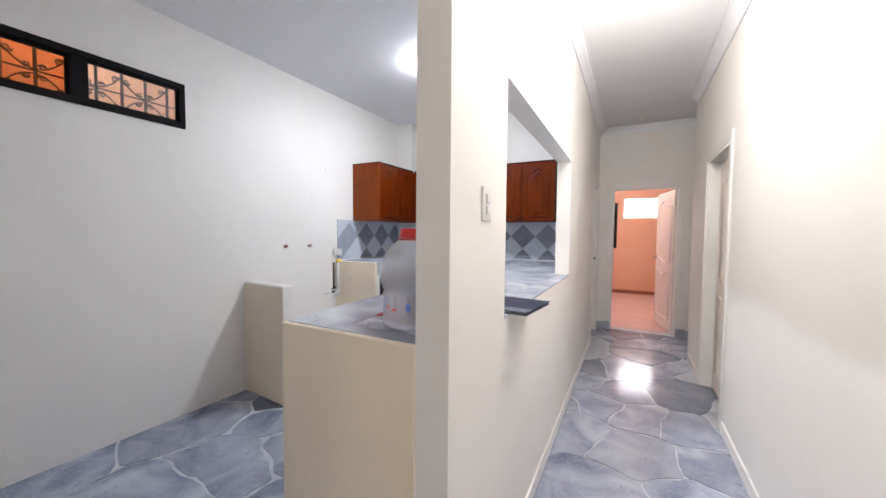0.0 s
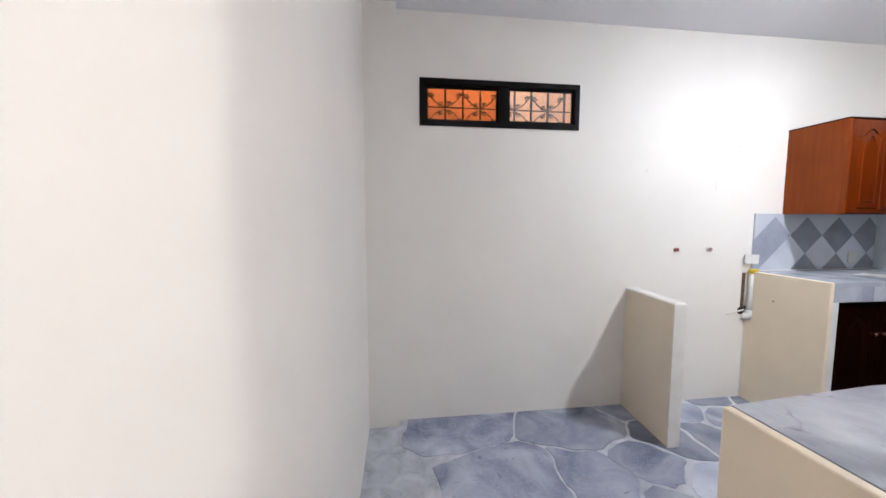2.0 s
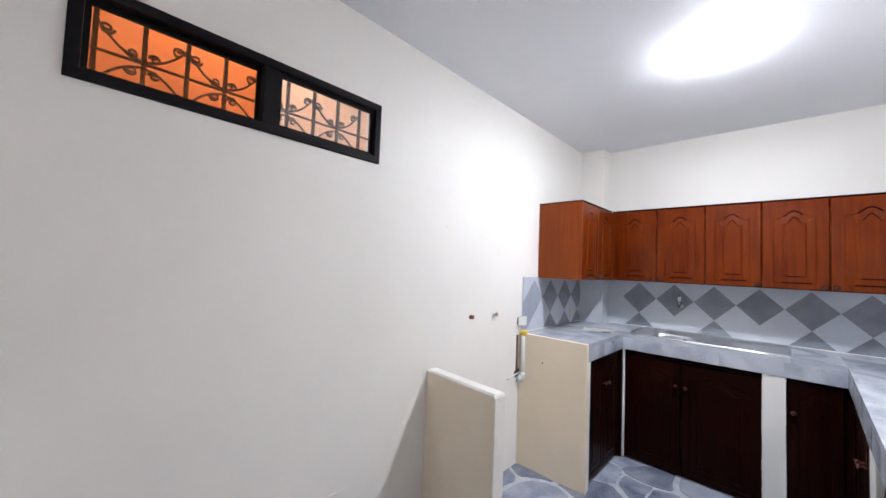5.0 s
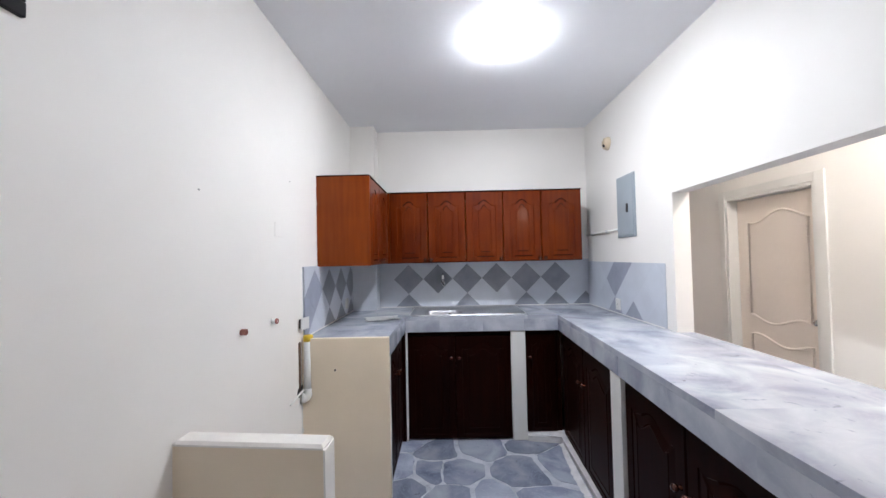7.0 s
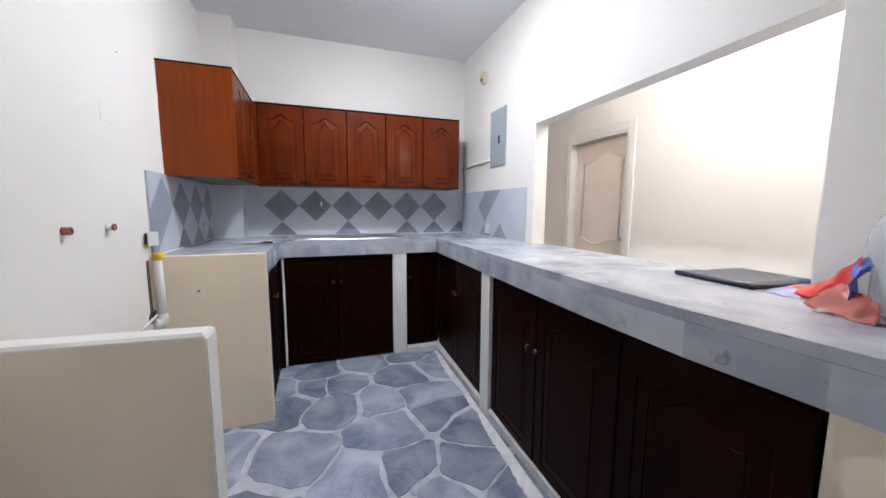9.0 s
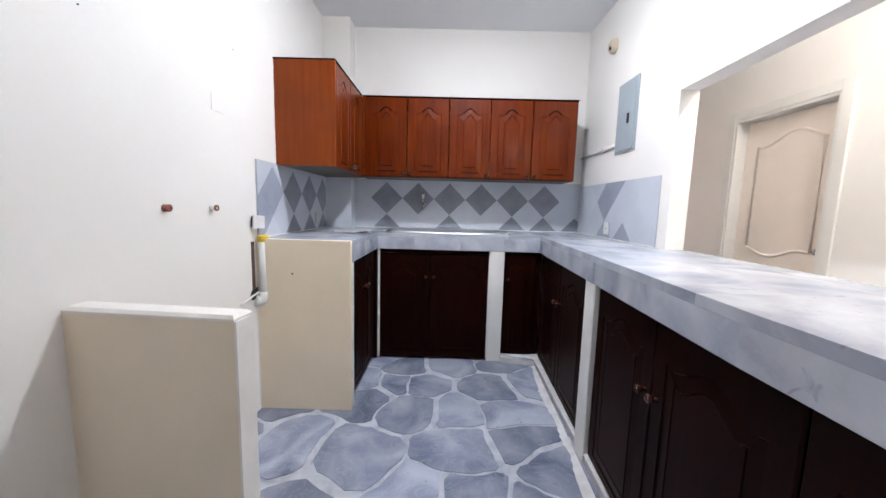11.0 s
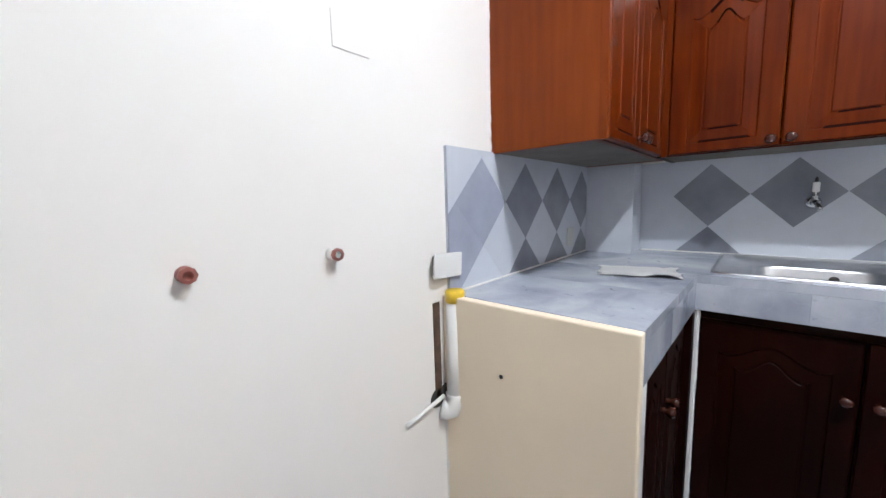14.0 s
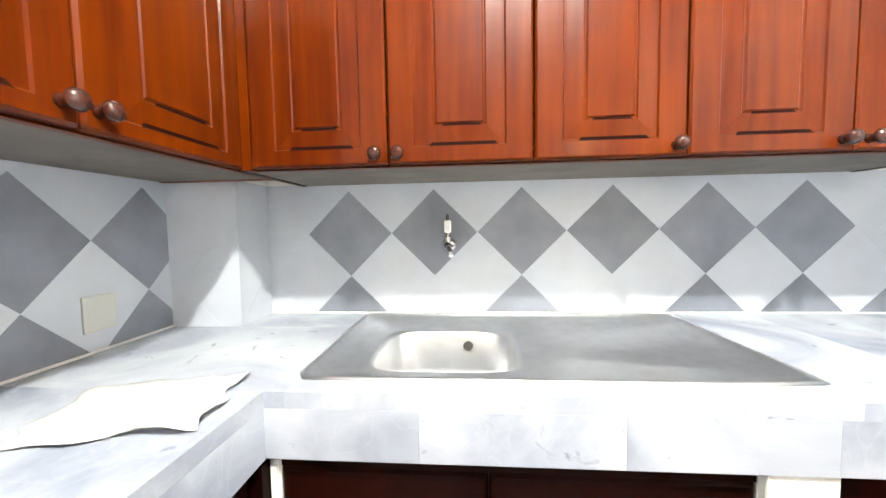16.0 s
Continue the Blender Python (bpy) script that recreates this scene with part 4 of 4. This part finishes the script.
tagged(link("chase_hole", lathe([(0.0, 0.003), (0.020, 0.003), (0.022, 0.0)], 12, pose(XL + 0.004, 2.797, 0.705, 0, 90)), M_HOLE), kind="structure")
tagged(link("chase_hole", lathe([(0.0, 0.003), (0.028, 0.003), (0.030, 0.0)], 14, pose(XL, 2.765, 0.69, 0, 90)), M_HOLE), kind="structure")
tagged(link("anchor_hole", lathe([(0.0, 0.0015), (0.0055, 0.0015), (0.006, 0.0)], 12, pose(-1.997, 2.80, 0.808, 90)), M_DARK), kind="structure")
for yy, zz in ((1.921, 1.741), (2.66, 1.93), (0.16, 2.69)):
    nl = thing("wall_nail", "tiny dark nail stuck in the cream wall", "nail", group="nails")
    part("shank", lathe([(0.0, 0.005), (0.0026, 0.005), (0.0026, 0.004), (0.0013, 0.003), (0.0013, 0.0)], 8, pose(XL, yy, zz, 0, 90)), M_DARK, nl)

# ---- chipped paint and filler along edges ----
def ragged(name, m, length, w, mat, seed):
    """A thin ragged strip of filler; m takes (across, out, along)."""
    bm = bmesh.new()
    n = int(length / 0.012)
    prev = None
    for i in range(n + 1):
        z = length * i / n
        a = w * (0.35 + 0.9 * abs(noise.noise(Vector((z * 22, seed, 0)))))
        row = [bm.verts.new((0, -0.0025, z)), bm.verts.new((a * 0.6, -0.003, z)), bm.verts.new((a, -0.0004, z))]
        if prev:
            for k in range(2):
                bm.faces.new((prev[k], prev[k + 1], row[k + 1], row[k]))
        prev = row
    o = link(name, bm, mat, smooth=True)
    o.matrix_basis = m
    tagged(o, kind="structure")


ragged("filler_edge", pose(XL, 3.0645, CZ0), CZ1 - CZ0, 0.007, M_WHITE, 1.0)
ragged("filler_edge", pose(-1.648, BY + 0.0235, 0.05), BH - 0.06, 0.006, M_WHITE, 2.0)
ragged("filler_edge", pose(-0.803, BY + 0.0235, 0.05, 0, 0, 180), BH - 0.06, 0.009, M_WHITE, 3.0)
ragged("filler_edge", pose(XL, 2.7995, 0.02), 0.62, 0.012, M_WHITE, 5.0)

# ---- things on the worktop ----
folder = thing("leather_folder", "dark navy leather folder with papers on the marble sill", "folder")
folder.matrix_basis = pose(0.10, 1.462, TOP + 0.0006, 0, 0, -6) @ Matrix.Diagonal((1, 1, 0.78, 1))
part("lower_cover", box(-0.170, 0.145, -0.135, 0.135, 0.0, 0.004, 0.0015), M_NAVY, folder)
part("paper_block", box(-0.162, 0.137, -0.128, 0.128, 0.0045, 0.012, 0.001), M_PAPER, folder, "white paper block")
bm = bmesh.new()
rows = []
for i in range(17):
    x = -0.174 + 0.322 * i / 16
    rows.append([bm.verts.new((x, y, 0.0155 + 0.004 * math.exp(-((x + 0.15) / 0.04) ** 2) + 0.0015 * math.sin(9 * x + 5 * y))) for y in (-0.137, -0.045, 0.045, 0.137)])
for a, b in zip(rows, rows[1:]):
    for k in range(3):
        bm.faces.new((a[k], a[k + 1], b[k + 1], b[k]))
up = part("upper_cover", bm, M_NAVY, folder, smooth=True)
sm = up.modifiers.new("thick", "SOLIDIFY")
sm.thickness = 0.003
part("spine", tube([(-0.172, -0.140, 0.0105), (-0.172, 0.0, 0.011), (-0.172, 0.140, 0.0105)], 0.0105, 12), M_NAVY, folder, smooth=True)


def sheet(name, label, cat, x0, x1, y0, y1, z, mat, amp, seed, n=26, base=None, cut=0.06, lift=None):
    """A crumpled sheet with an uneven outline."""
    bm = bmesh.new()
    g = {}
    cx, cy = (x0 + x1) / 2, (y0 + y1) / 2
    for i in range(n + 1):
        for j in range(n + 1):
            u, v = i / n * 2 - 1, j / n * 2 - 1
            k = 1 - cut * (1 + noise.noise(Vector((u * 2, v * 2, seed)))) * max(abs(u), abs(v)) ** 2
            x, y = cx + (x1 - x0) / 2 * u * k, cy + (y1 - y0) / 2 * v * k
            hgt = abs(noise.noise(Vector((x * 9, y * 9, seed)))) * amp + abs(noise.noise(Vector((x * 24, y * 24, seed + 3)))) * amp * 0.35
            hgt *= (base(u, v) if base else 1.0)
            hgt += lift(u, v) if lift else 0.0
            g[i, j] = bm.verts.new((x, y, z + 0.001 + hgt))
    for i in range(n):
        for j in range(n):
            bm.faces.new((g[i, j], g[i + 1, j], g[i + 1, j + 1], g[i, j + 1]))
    e = thing(name, label, cat)
    o = part("sheet", bm, mat, e, smooth=True)
    m = o.modifiers.new("thick", "SOLIDIFY")
    m.thickness = 0.0006
    return e


sh = sheet("paper_sheet", "crumpled white paper sheet lying on the marble counter", "paper", -0.155, 0.155, -0.12, 0.12, 0, M_PAPER, 0.012, 2.0, base=lambda u, v: 0.4 + 1.5 * max(0, v * -1) ** 2 + 0.9 * max(0, u) ** 2, cut=0.16)
sh.matrix_basis = pose(-1.83, 3.462, TOP, 0, 0, 14)
jug = thing("water_jug", "clear plastic water jug with red cap and printed label", "jug")
jug.matrix_basis = pose(-0.072, 1.005, TOP + 0.001) @ Matrix.Diagonal((1, 1, 0.94, 1))
prof = [(0.0, 0.002), (0.108, 0.002), (0.122, 0.012), (0.125, 0.030), (0.118, 0.040), (0.120, 0.055), (0.120, 0.105), (0.116, 0.112), (0.128, 0.130), (0.136, 0.160), (0.132, 0.195), (0.112, 0.228), (0.078, 0.252), (0.048, 0.262), (0.036, 0.268), (0.036, 0.282)]
prof = [(r * 0.77 if r > 0.06 else r, z * 1.12) for r, z in prof]
part("bottle", lathe(prof, 36), M_JUG, jug, "clear plastic bottle", smooth=True)
part("cap", lathe([(0.0, 0.336), (0.033, 0.336), (0.037, 0.332), (0.039, 0.312), (0.039, 0.304), (0.034, 0.302)], 28), M_RED, jug, "ribbed red cap", smooth=True)
part("neck_ring", lathe([(0.037, 0.294), (0.045, 0.296), (0.045, 0.300), (0.037, 0.301)], 28), M_RED, jug, smooth=True)


def label_patch(name, a0, a1, z0, z1, mat, r=0.0932):
    bm = bmesh.new()
    n = 8
    rows = [[bm.verts.new((r * math.cos(a0 + (a1 - a0) * i / n), r * math.sin(a0 + (a1 - a0) * i / n), z)) for z in (z0, z1)] for i in range(n + 1)]
    for a, b in zip(rows, rows[1:]):
        bm.faces.new((a[0], b[0], b[1], a[1]))
    part(name, bm, mat, jug)


label_patch("label", 2.4, 6.1, 0.060, 0.116, M_FILM, 0.0928)
for a0, a1, z0, z1, mt in ((3.44, 3.46, 0.072, 0.104, M_RED), (3.50, 3.52, 0.072, 0.094, M_RED), (3.52, 3.57, 0.090, 0.094, M_RED), (3.57, 3.59, 0.072, 0.092, M_RED), (3.63, 3.65, 0.072, 0.100, M_RED), (3.61, 3.68, 0.090, 0.094, M_RED), (3.66, 3.69, 0.072, 0.075, M_RED), (4.10, 4.13, 0.066, 0.110, M_BLUE), (4.13, 4.30, 0.106, 0.110, M_BLUE), (4.22, 4.25, 0.066, 0.098, M_BLUE), (4.36, 4.44, 0.070, 0.084, M_RED), (4.40, 4.43, 0.088, 0.106, M_BLUE), (4.60, 4.75, 0.066, 0.074, M_RED), (5.1, 5.25, 0.066, 0.090, M_BLUE), (2.8, 2.9, 0.068, 0.104, M_RED), (2.95, 2.98, 0.068, 0.104, M_RED)):
    label_patch("label_print", a0, a1, z0, z1, mt)
sheet("plastic_bag", "crumpled clear plastic wrapping around the foot of the jug", "plastic bag", -0.25, 0.04, 0.88, 1.16, TOP, M_FILM, 0.05, 5.0, 34, lambda u, v: 0.35 + 0.9 * math.exp(-3 * (u * u + v * v)), 0.16)
M_PINKFILM = clear("thin_pink_film", (0.82, 0.34, 0.30), 0.25, 0.58)
M_BLUEFILM = clear("thin_pale_blue_film", (0.62, 0.66, 0.90), 0.15, 0.45)


def folded_bag(name, label, lines, mat, amp, seed, n=26, rows=5):
    """A crumpled sheet drawn through polylines of places (from its upper edge to its foot)."""
    def along(pts, u):
        k = u * (len(pts) - 1)
        a = min(int(k), len(pts) - 2)
        return Vector(pts[a]).lerp(Vector(pts[a + 1]), k - a)

    bm = bmesh.new()
    grid = []
    m = rows * (len(lines) - 1)
    for i in range(n + 1):
        col = []
        ends = [along(l, i / n) for l in lines]
        for j in range(m + 1):
            p = along(ends, j / m)
            w = noise.noise_vector(p * 24 + Vector((seed, 0, 0))) * amp + noise.noise_vector(p * 70 + Vector((0, seed, 0))) * amp * 0.4
            q = p + w
            col.append(bm.verts.new((q.x, q.y, max(q.z, TOP + 0.0012))))
        grid.append(col)
    for a, b in zip(grid, grid[1:]):
        for j in range(m):
            bm.faces.new((a[j], a[j + 1], b[j + 1], b[j]))
    e = thing(name, label, "plastic bag")
    o = part("sheet", bm, mat, e, smooth=True)
    o.modifiers.new("thick", "SOLIDIFY").thickness = 0.0006


folded_bag("plastic_bag", "crumpled red printed plastic bag curling up beside the folder",
           [[(0.02, 1.315, 1.014), (0.00, 1.26, 1.024), (-0.02, 1.20, 1.056), (-0.03, 1.135, 1.134)],
            [(-0.02, 1.300, 1.008), (-0.06, 1.245, 1.004), (-0.09, 1.19, 1.010), (-0.09, 1.125, 1.048)],
            [(0.01, 1.275, 1.001), (-0.02, 1.215, 1.001), (-0.05, 1.165, 1.001), (-0.07, 1.125, 1.001)]], M_RED, 0.007, 8.0)
folded_bag("plastic_bag", "crumpled blue printed plastic bag between the jug and red bag",
           [[(0.00, 1.150, 1.124), (-0.01, 1.115, 1.138), (-0.05, 1.103, 1.128), (-0.165, 1.075, 1.118)],
            [(-0.05, 1.135, 1.095), (-0.08, 1.122, 1.088), (-0.13, 1.108, 1.085), (-0.175, 1.085, 1.090)],
            [(0.00, 1.150, 1.001), (-0.05, 1.130, 1.001), (-0.10, 1.125, 1.001), (-0.19, 1.09, 1.001)]], M_BLUE, 0.013, 11.0)
folded_bag("plastic_bag", "pink clear plastic wrapping at the foot of the jug",
           [[(-0.07, 1.165, 1.048), (-0.11, 1.140, 1.066), (-0.15, 1.10, 1.060), (-0.18, 1.04, 1.045)],
            [(-0.10, 1.185, 1.020), (-0.14, 1.155, 1.032), (-0.18, 1.10, 1.030), (-0.21, 1.03, 1.020)],
            [(-0.12, 1.20, 1.001), (-0.17, 1.165, 1.001), (-0.22, 1.10, 1.001), (-0.24, 1.02, 1.001)]], M_PINKFILM, 0.012, 15.0)
folded_bag("plastic_bag", "pale blue clear plastic sheet lying before the folder",
           [[(0.09, 1.318, 1.012), (0.05, 1.27, 1.022), (0.02, 1.22, 1.030)],
            [(-0.05, 1.310, 1.008), (-0.06, 1.27, 1.010), (-0.05, 1.24, 1.008)],
            [(-0.09, 1.305, 1.001), (-0.10, 1.26, 1.001), (-0.09, 1.22, 1.001)]], M_BLUEFILM, 0.006, 19.0)


# ---- wall tiles ----
def clip_poly(poly, a, b, c):
    """Keeps the part of poly where a x + b y <= c."""
    out = []
    for (p, q) in zip(poly, poly[1:] + poly[:1]):
        dp, dq = a * p[0] + b * p[1] - c, a * q[0] + b * q[1] - c
        if dp <= 0:
            out.append(p)
        if dp * dq < 0:
            t = dp / (dp - dq)
            out.append((p[0] + (q[0] - p[0]) * t, p[1] + (q[1] - p[1]) * t))
    return out


def tile_band(name, m, u0, u1, z0, z1, first, darks, zc=1.27, pitch=0.2852, th=0.0032, lamplit=(), bed=-0.0005):
    """Square tiles laid on their corners. m takes (u, depth, z) to the world; first: a dark row's middle; darks: (column, row) that are dark, rows by halves."""
    wallpart = tagged(new(name), kind="structure")
    wallpart.matrix_basis = m
    part("tile_bed", box(u0, u1, -0.0026, bed, z0, z1), M_TGROUT, wallpart)
    half = pitch / 2 - 0.0005
    for row in range(-4, 4):
        for col in range(-14, 15):
            cu = first + (col + (0.5 if row % 2 else 0)) * pitch
            cz = zc + row * pitch / 2
            poly = [(cu - half, cz), (cu, cz - half), (cu + half, cz), (cu, cz + half)]
            for a, b, c in ((-1, 0, -u0), (1, 0, u1), (0, -1, -z0), (0, 1, z1)):
                poly = clip_poly(poly, a, b, c) if poly else poly
            if len(poly) < 3:
                continue
            area = abs(sum(p[0] * q[1] - q[0] * p[1] for p, q in zip(poly, poly[1:] + poly[:1]))) / 2
            if area < 0.0004:
                continue
            bm = bmesh.new()
            fr = [bm.verts.new((x, -th, z)) for x, z in poly]
            cxm, czm = sum(p[0] for p in poly) / len(poly), sum(p[1] for p in poly) / len(poly)
            bk = [bm.verts.new((x, -0.001, z)) for x, z in poly]
            fr2 = [bm.verts.new((x + (cxm - x) * 0.012, -th - 0.0001, z + (czm - z) * 0.012)) for x, z in poly]
            k = len(poly)
            for i in range(k):
                bm.faces.new((bk[i], bk[(i + 1) % k], fr[(i + 1) % k], fr[i]))
                bm.faces.new((fr[i], fr[(i + 1) % k], fr2[(i + 1) % k], fr2[i]))
            bm.faces.new(fr2)
            part("tile", bm, M_TILE_LAMPLIT if (col, row) in lamplit else M_TILE_D if (col, row) in darks else M_TILE_L, wallpart)


TZ1 = 1.436
tile_band("tiles_north", pose(0, YB, 0), PIL, XP, TOP, TZ1, -1.689, {(0, 0), (1, 0), (2, 0), (3, 0), (4, 0), (5, 0), (0, -2), (2, -2), (4, -2), (5, -2), (6, -2)})
# dark tiles clear of the cabinet's shadow get the lamplight-painted slate
tile_band("tiles_west", pose(XL + 0.008, 0, 0, 0, 0, 90), 2.825, 3.93, TOP, TZ1, 2.998, {(0, 0), (1, 0), (2, 0), (3, 0), (1, -2), (2, -2), (3, -2), (-1, -1)}, lamplit={(0, 0), (-1, -1)}, bed=0.0075)
tile_band("tiles_pilaster_front", pose(0, 3.93, 0), XL + 0.007, PIL + 0.007, TOP, TZ1, -1.3, set())
tile_band("tiles_pilaster_side", pose(PIL, 0, 0, 0, 0, 90), 3.93, YB - 0.007, TOP, TZ1, 3.2, set())
tile_band("tiles_east", pose(XP, 0, 0, 0, 0, -90), -YB + 0.007, -2.885, TOP, 1.41, -3.565, {(0, 0), (0, -2), (1, -2), (0, 1)}, lamplit={(0, 0), (0, -2), (1, -2), (0, 1)})

# ---- floor slabs ----
rng = random.Random(7)
seeds = []
gx, gy = 0.34, 0.33
for i in range(-1, 15):
    for j in range(-1, 27):
        px = -2.35 + (i + 0.5 * (j % 2)) * gx
        if (px > -0.4 or j < 14) and rng.random() < 0.42:
            continue
        seeds.append((-2.35 + (i + 0.5 * (j % 2)) * gx + rng.uniform(-0.13, 0.13), -3.1 + j * gy + rng.uniform(-0.13, 0.13)))
floor_set = tagged(new("floor_paving"), kind="structure")


def inside(x, y):
    g = 0.16
    return (XL - g < x < -0.3 and YN - g < y < 3.7) or (-0.4 < x < XC + g and YN - g < y < YP + g) or (0.0 < x < XR + g and -3.1 < y < YE + 0.05) or (XR < x < 2.2 and 4.3 < y < YE + 0.05)


for k, (sx, sy) in enumerate(seeds):
    if not inside(sx, sy):
        continue
    poly = [(sx - 0.5, sy - 0.5), (sx + 0.5, sy - 0.5), (sx + 0.5, sy + 0.5), (sx - 0.5, sy + 0.5)]
    for (ox, oy) in seeds:
        dx, dy = ox - sx, oy - sy
        d2 = dx * dx + dy * dy
        if 0 < d2 < 1.2:
            d = math.sqrt(d2)
            poly = clip_poly(poly, dx / d, dy / d, (dx * (ox + sx) / 2 + dy * (oy + sy) / 2) / d - (rng.choice((0.003, 0.006, 0.012, 0.026)) if sx < -0.3 and sy > 1.4 else rng.choice((0.0006, 0.002, 0.006))))
            if not poly:
                break
    poly = clip_poly(poly, 0, 1, YE - 0.02) if poly else poly
    cut = rng.uniform(0.02, 0.055) if sx < -0.3 else rng.uniform(0.0, 0.02)
    worn = []
    for i, q in enumerate(poly):
        for o in (poly[i - 1], poly[(i + 1) % len(poly)]):
            L = max(math.dist(q, o), 1e-6)
            c = min(cut * rng.uniform(0.4, 1.3), L * 0.4) / L
            worn.append((q[0] + (o[0] - q[0]) * c, q[1] + (o[1] - q[1]) * c))
    poly = worn
    if len(poly) < 3:
        continue
    fine = []
    for p, q in zip(poly, poly[1:] + poly[:1]):
        L = math.dist(p, q)
        if L < 0.012:
            continue
        n = max(1, int(L / 0.045))
        nx, ny = (q[1] - p[1]) / L, -(q[0] - p[0]) / L
        for i in range(n):
            t = i / n
            o = 0.0 if i == 0 else rng.uniform(-0.009, 0.001)
            fx, fy = p[0] + (q[0] - p[0]) * t + nx * o, p[1] + (q[1] - p[1]) * t + ny * o
            wob = noise.noise_vector(Vector((fx * 5.5, fy * 5.5, 1.7)))
            fine.append((fx + wob.x * 0.034, fy + wob.y * 0.034))
    if len(fine) < 3:
        continue
    bm = prism(fine, -0.005, -0.0006 + rng.uniform(-0.0005, 0.0005))
    part("paving_slab", bm, M_SLAB, floor_set)
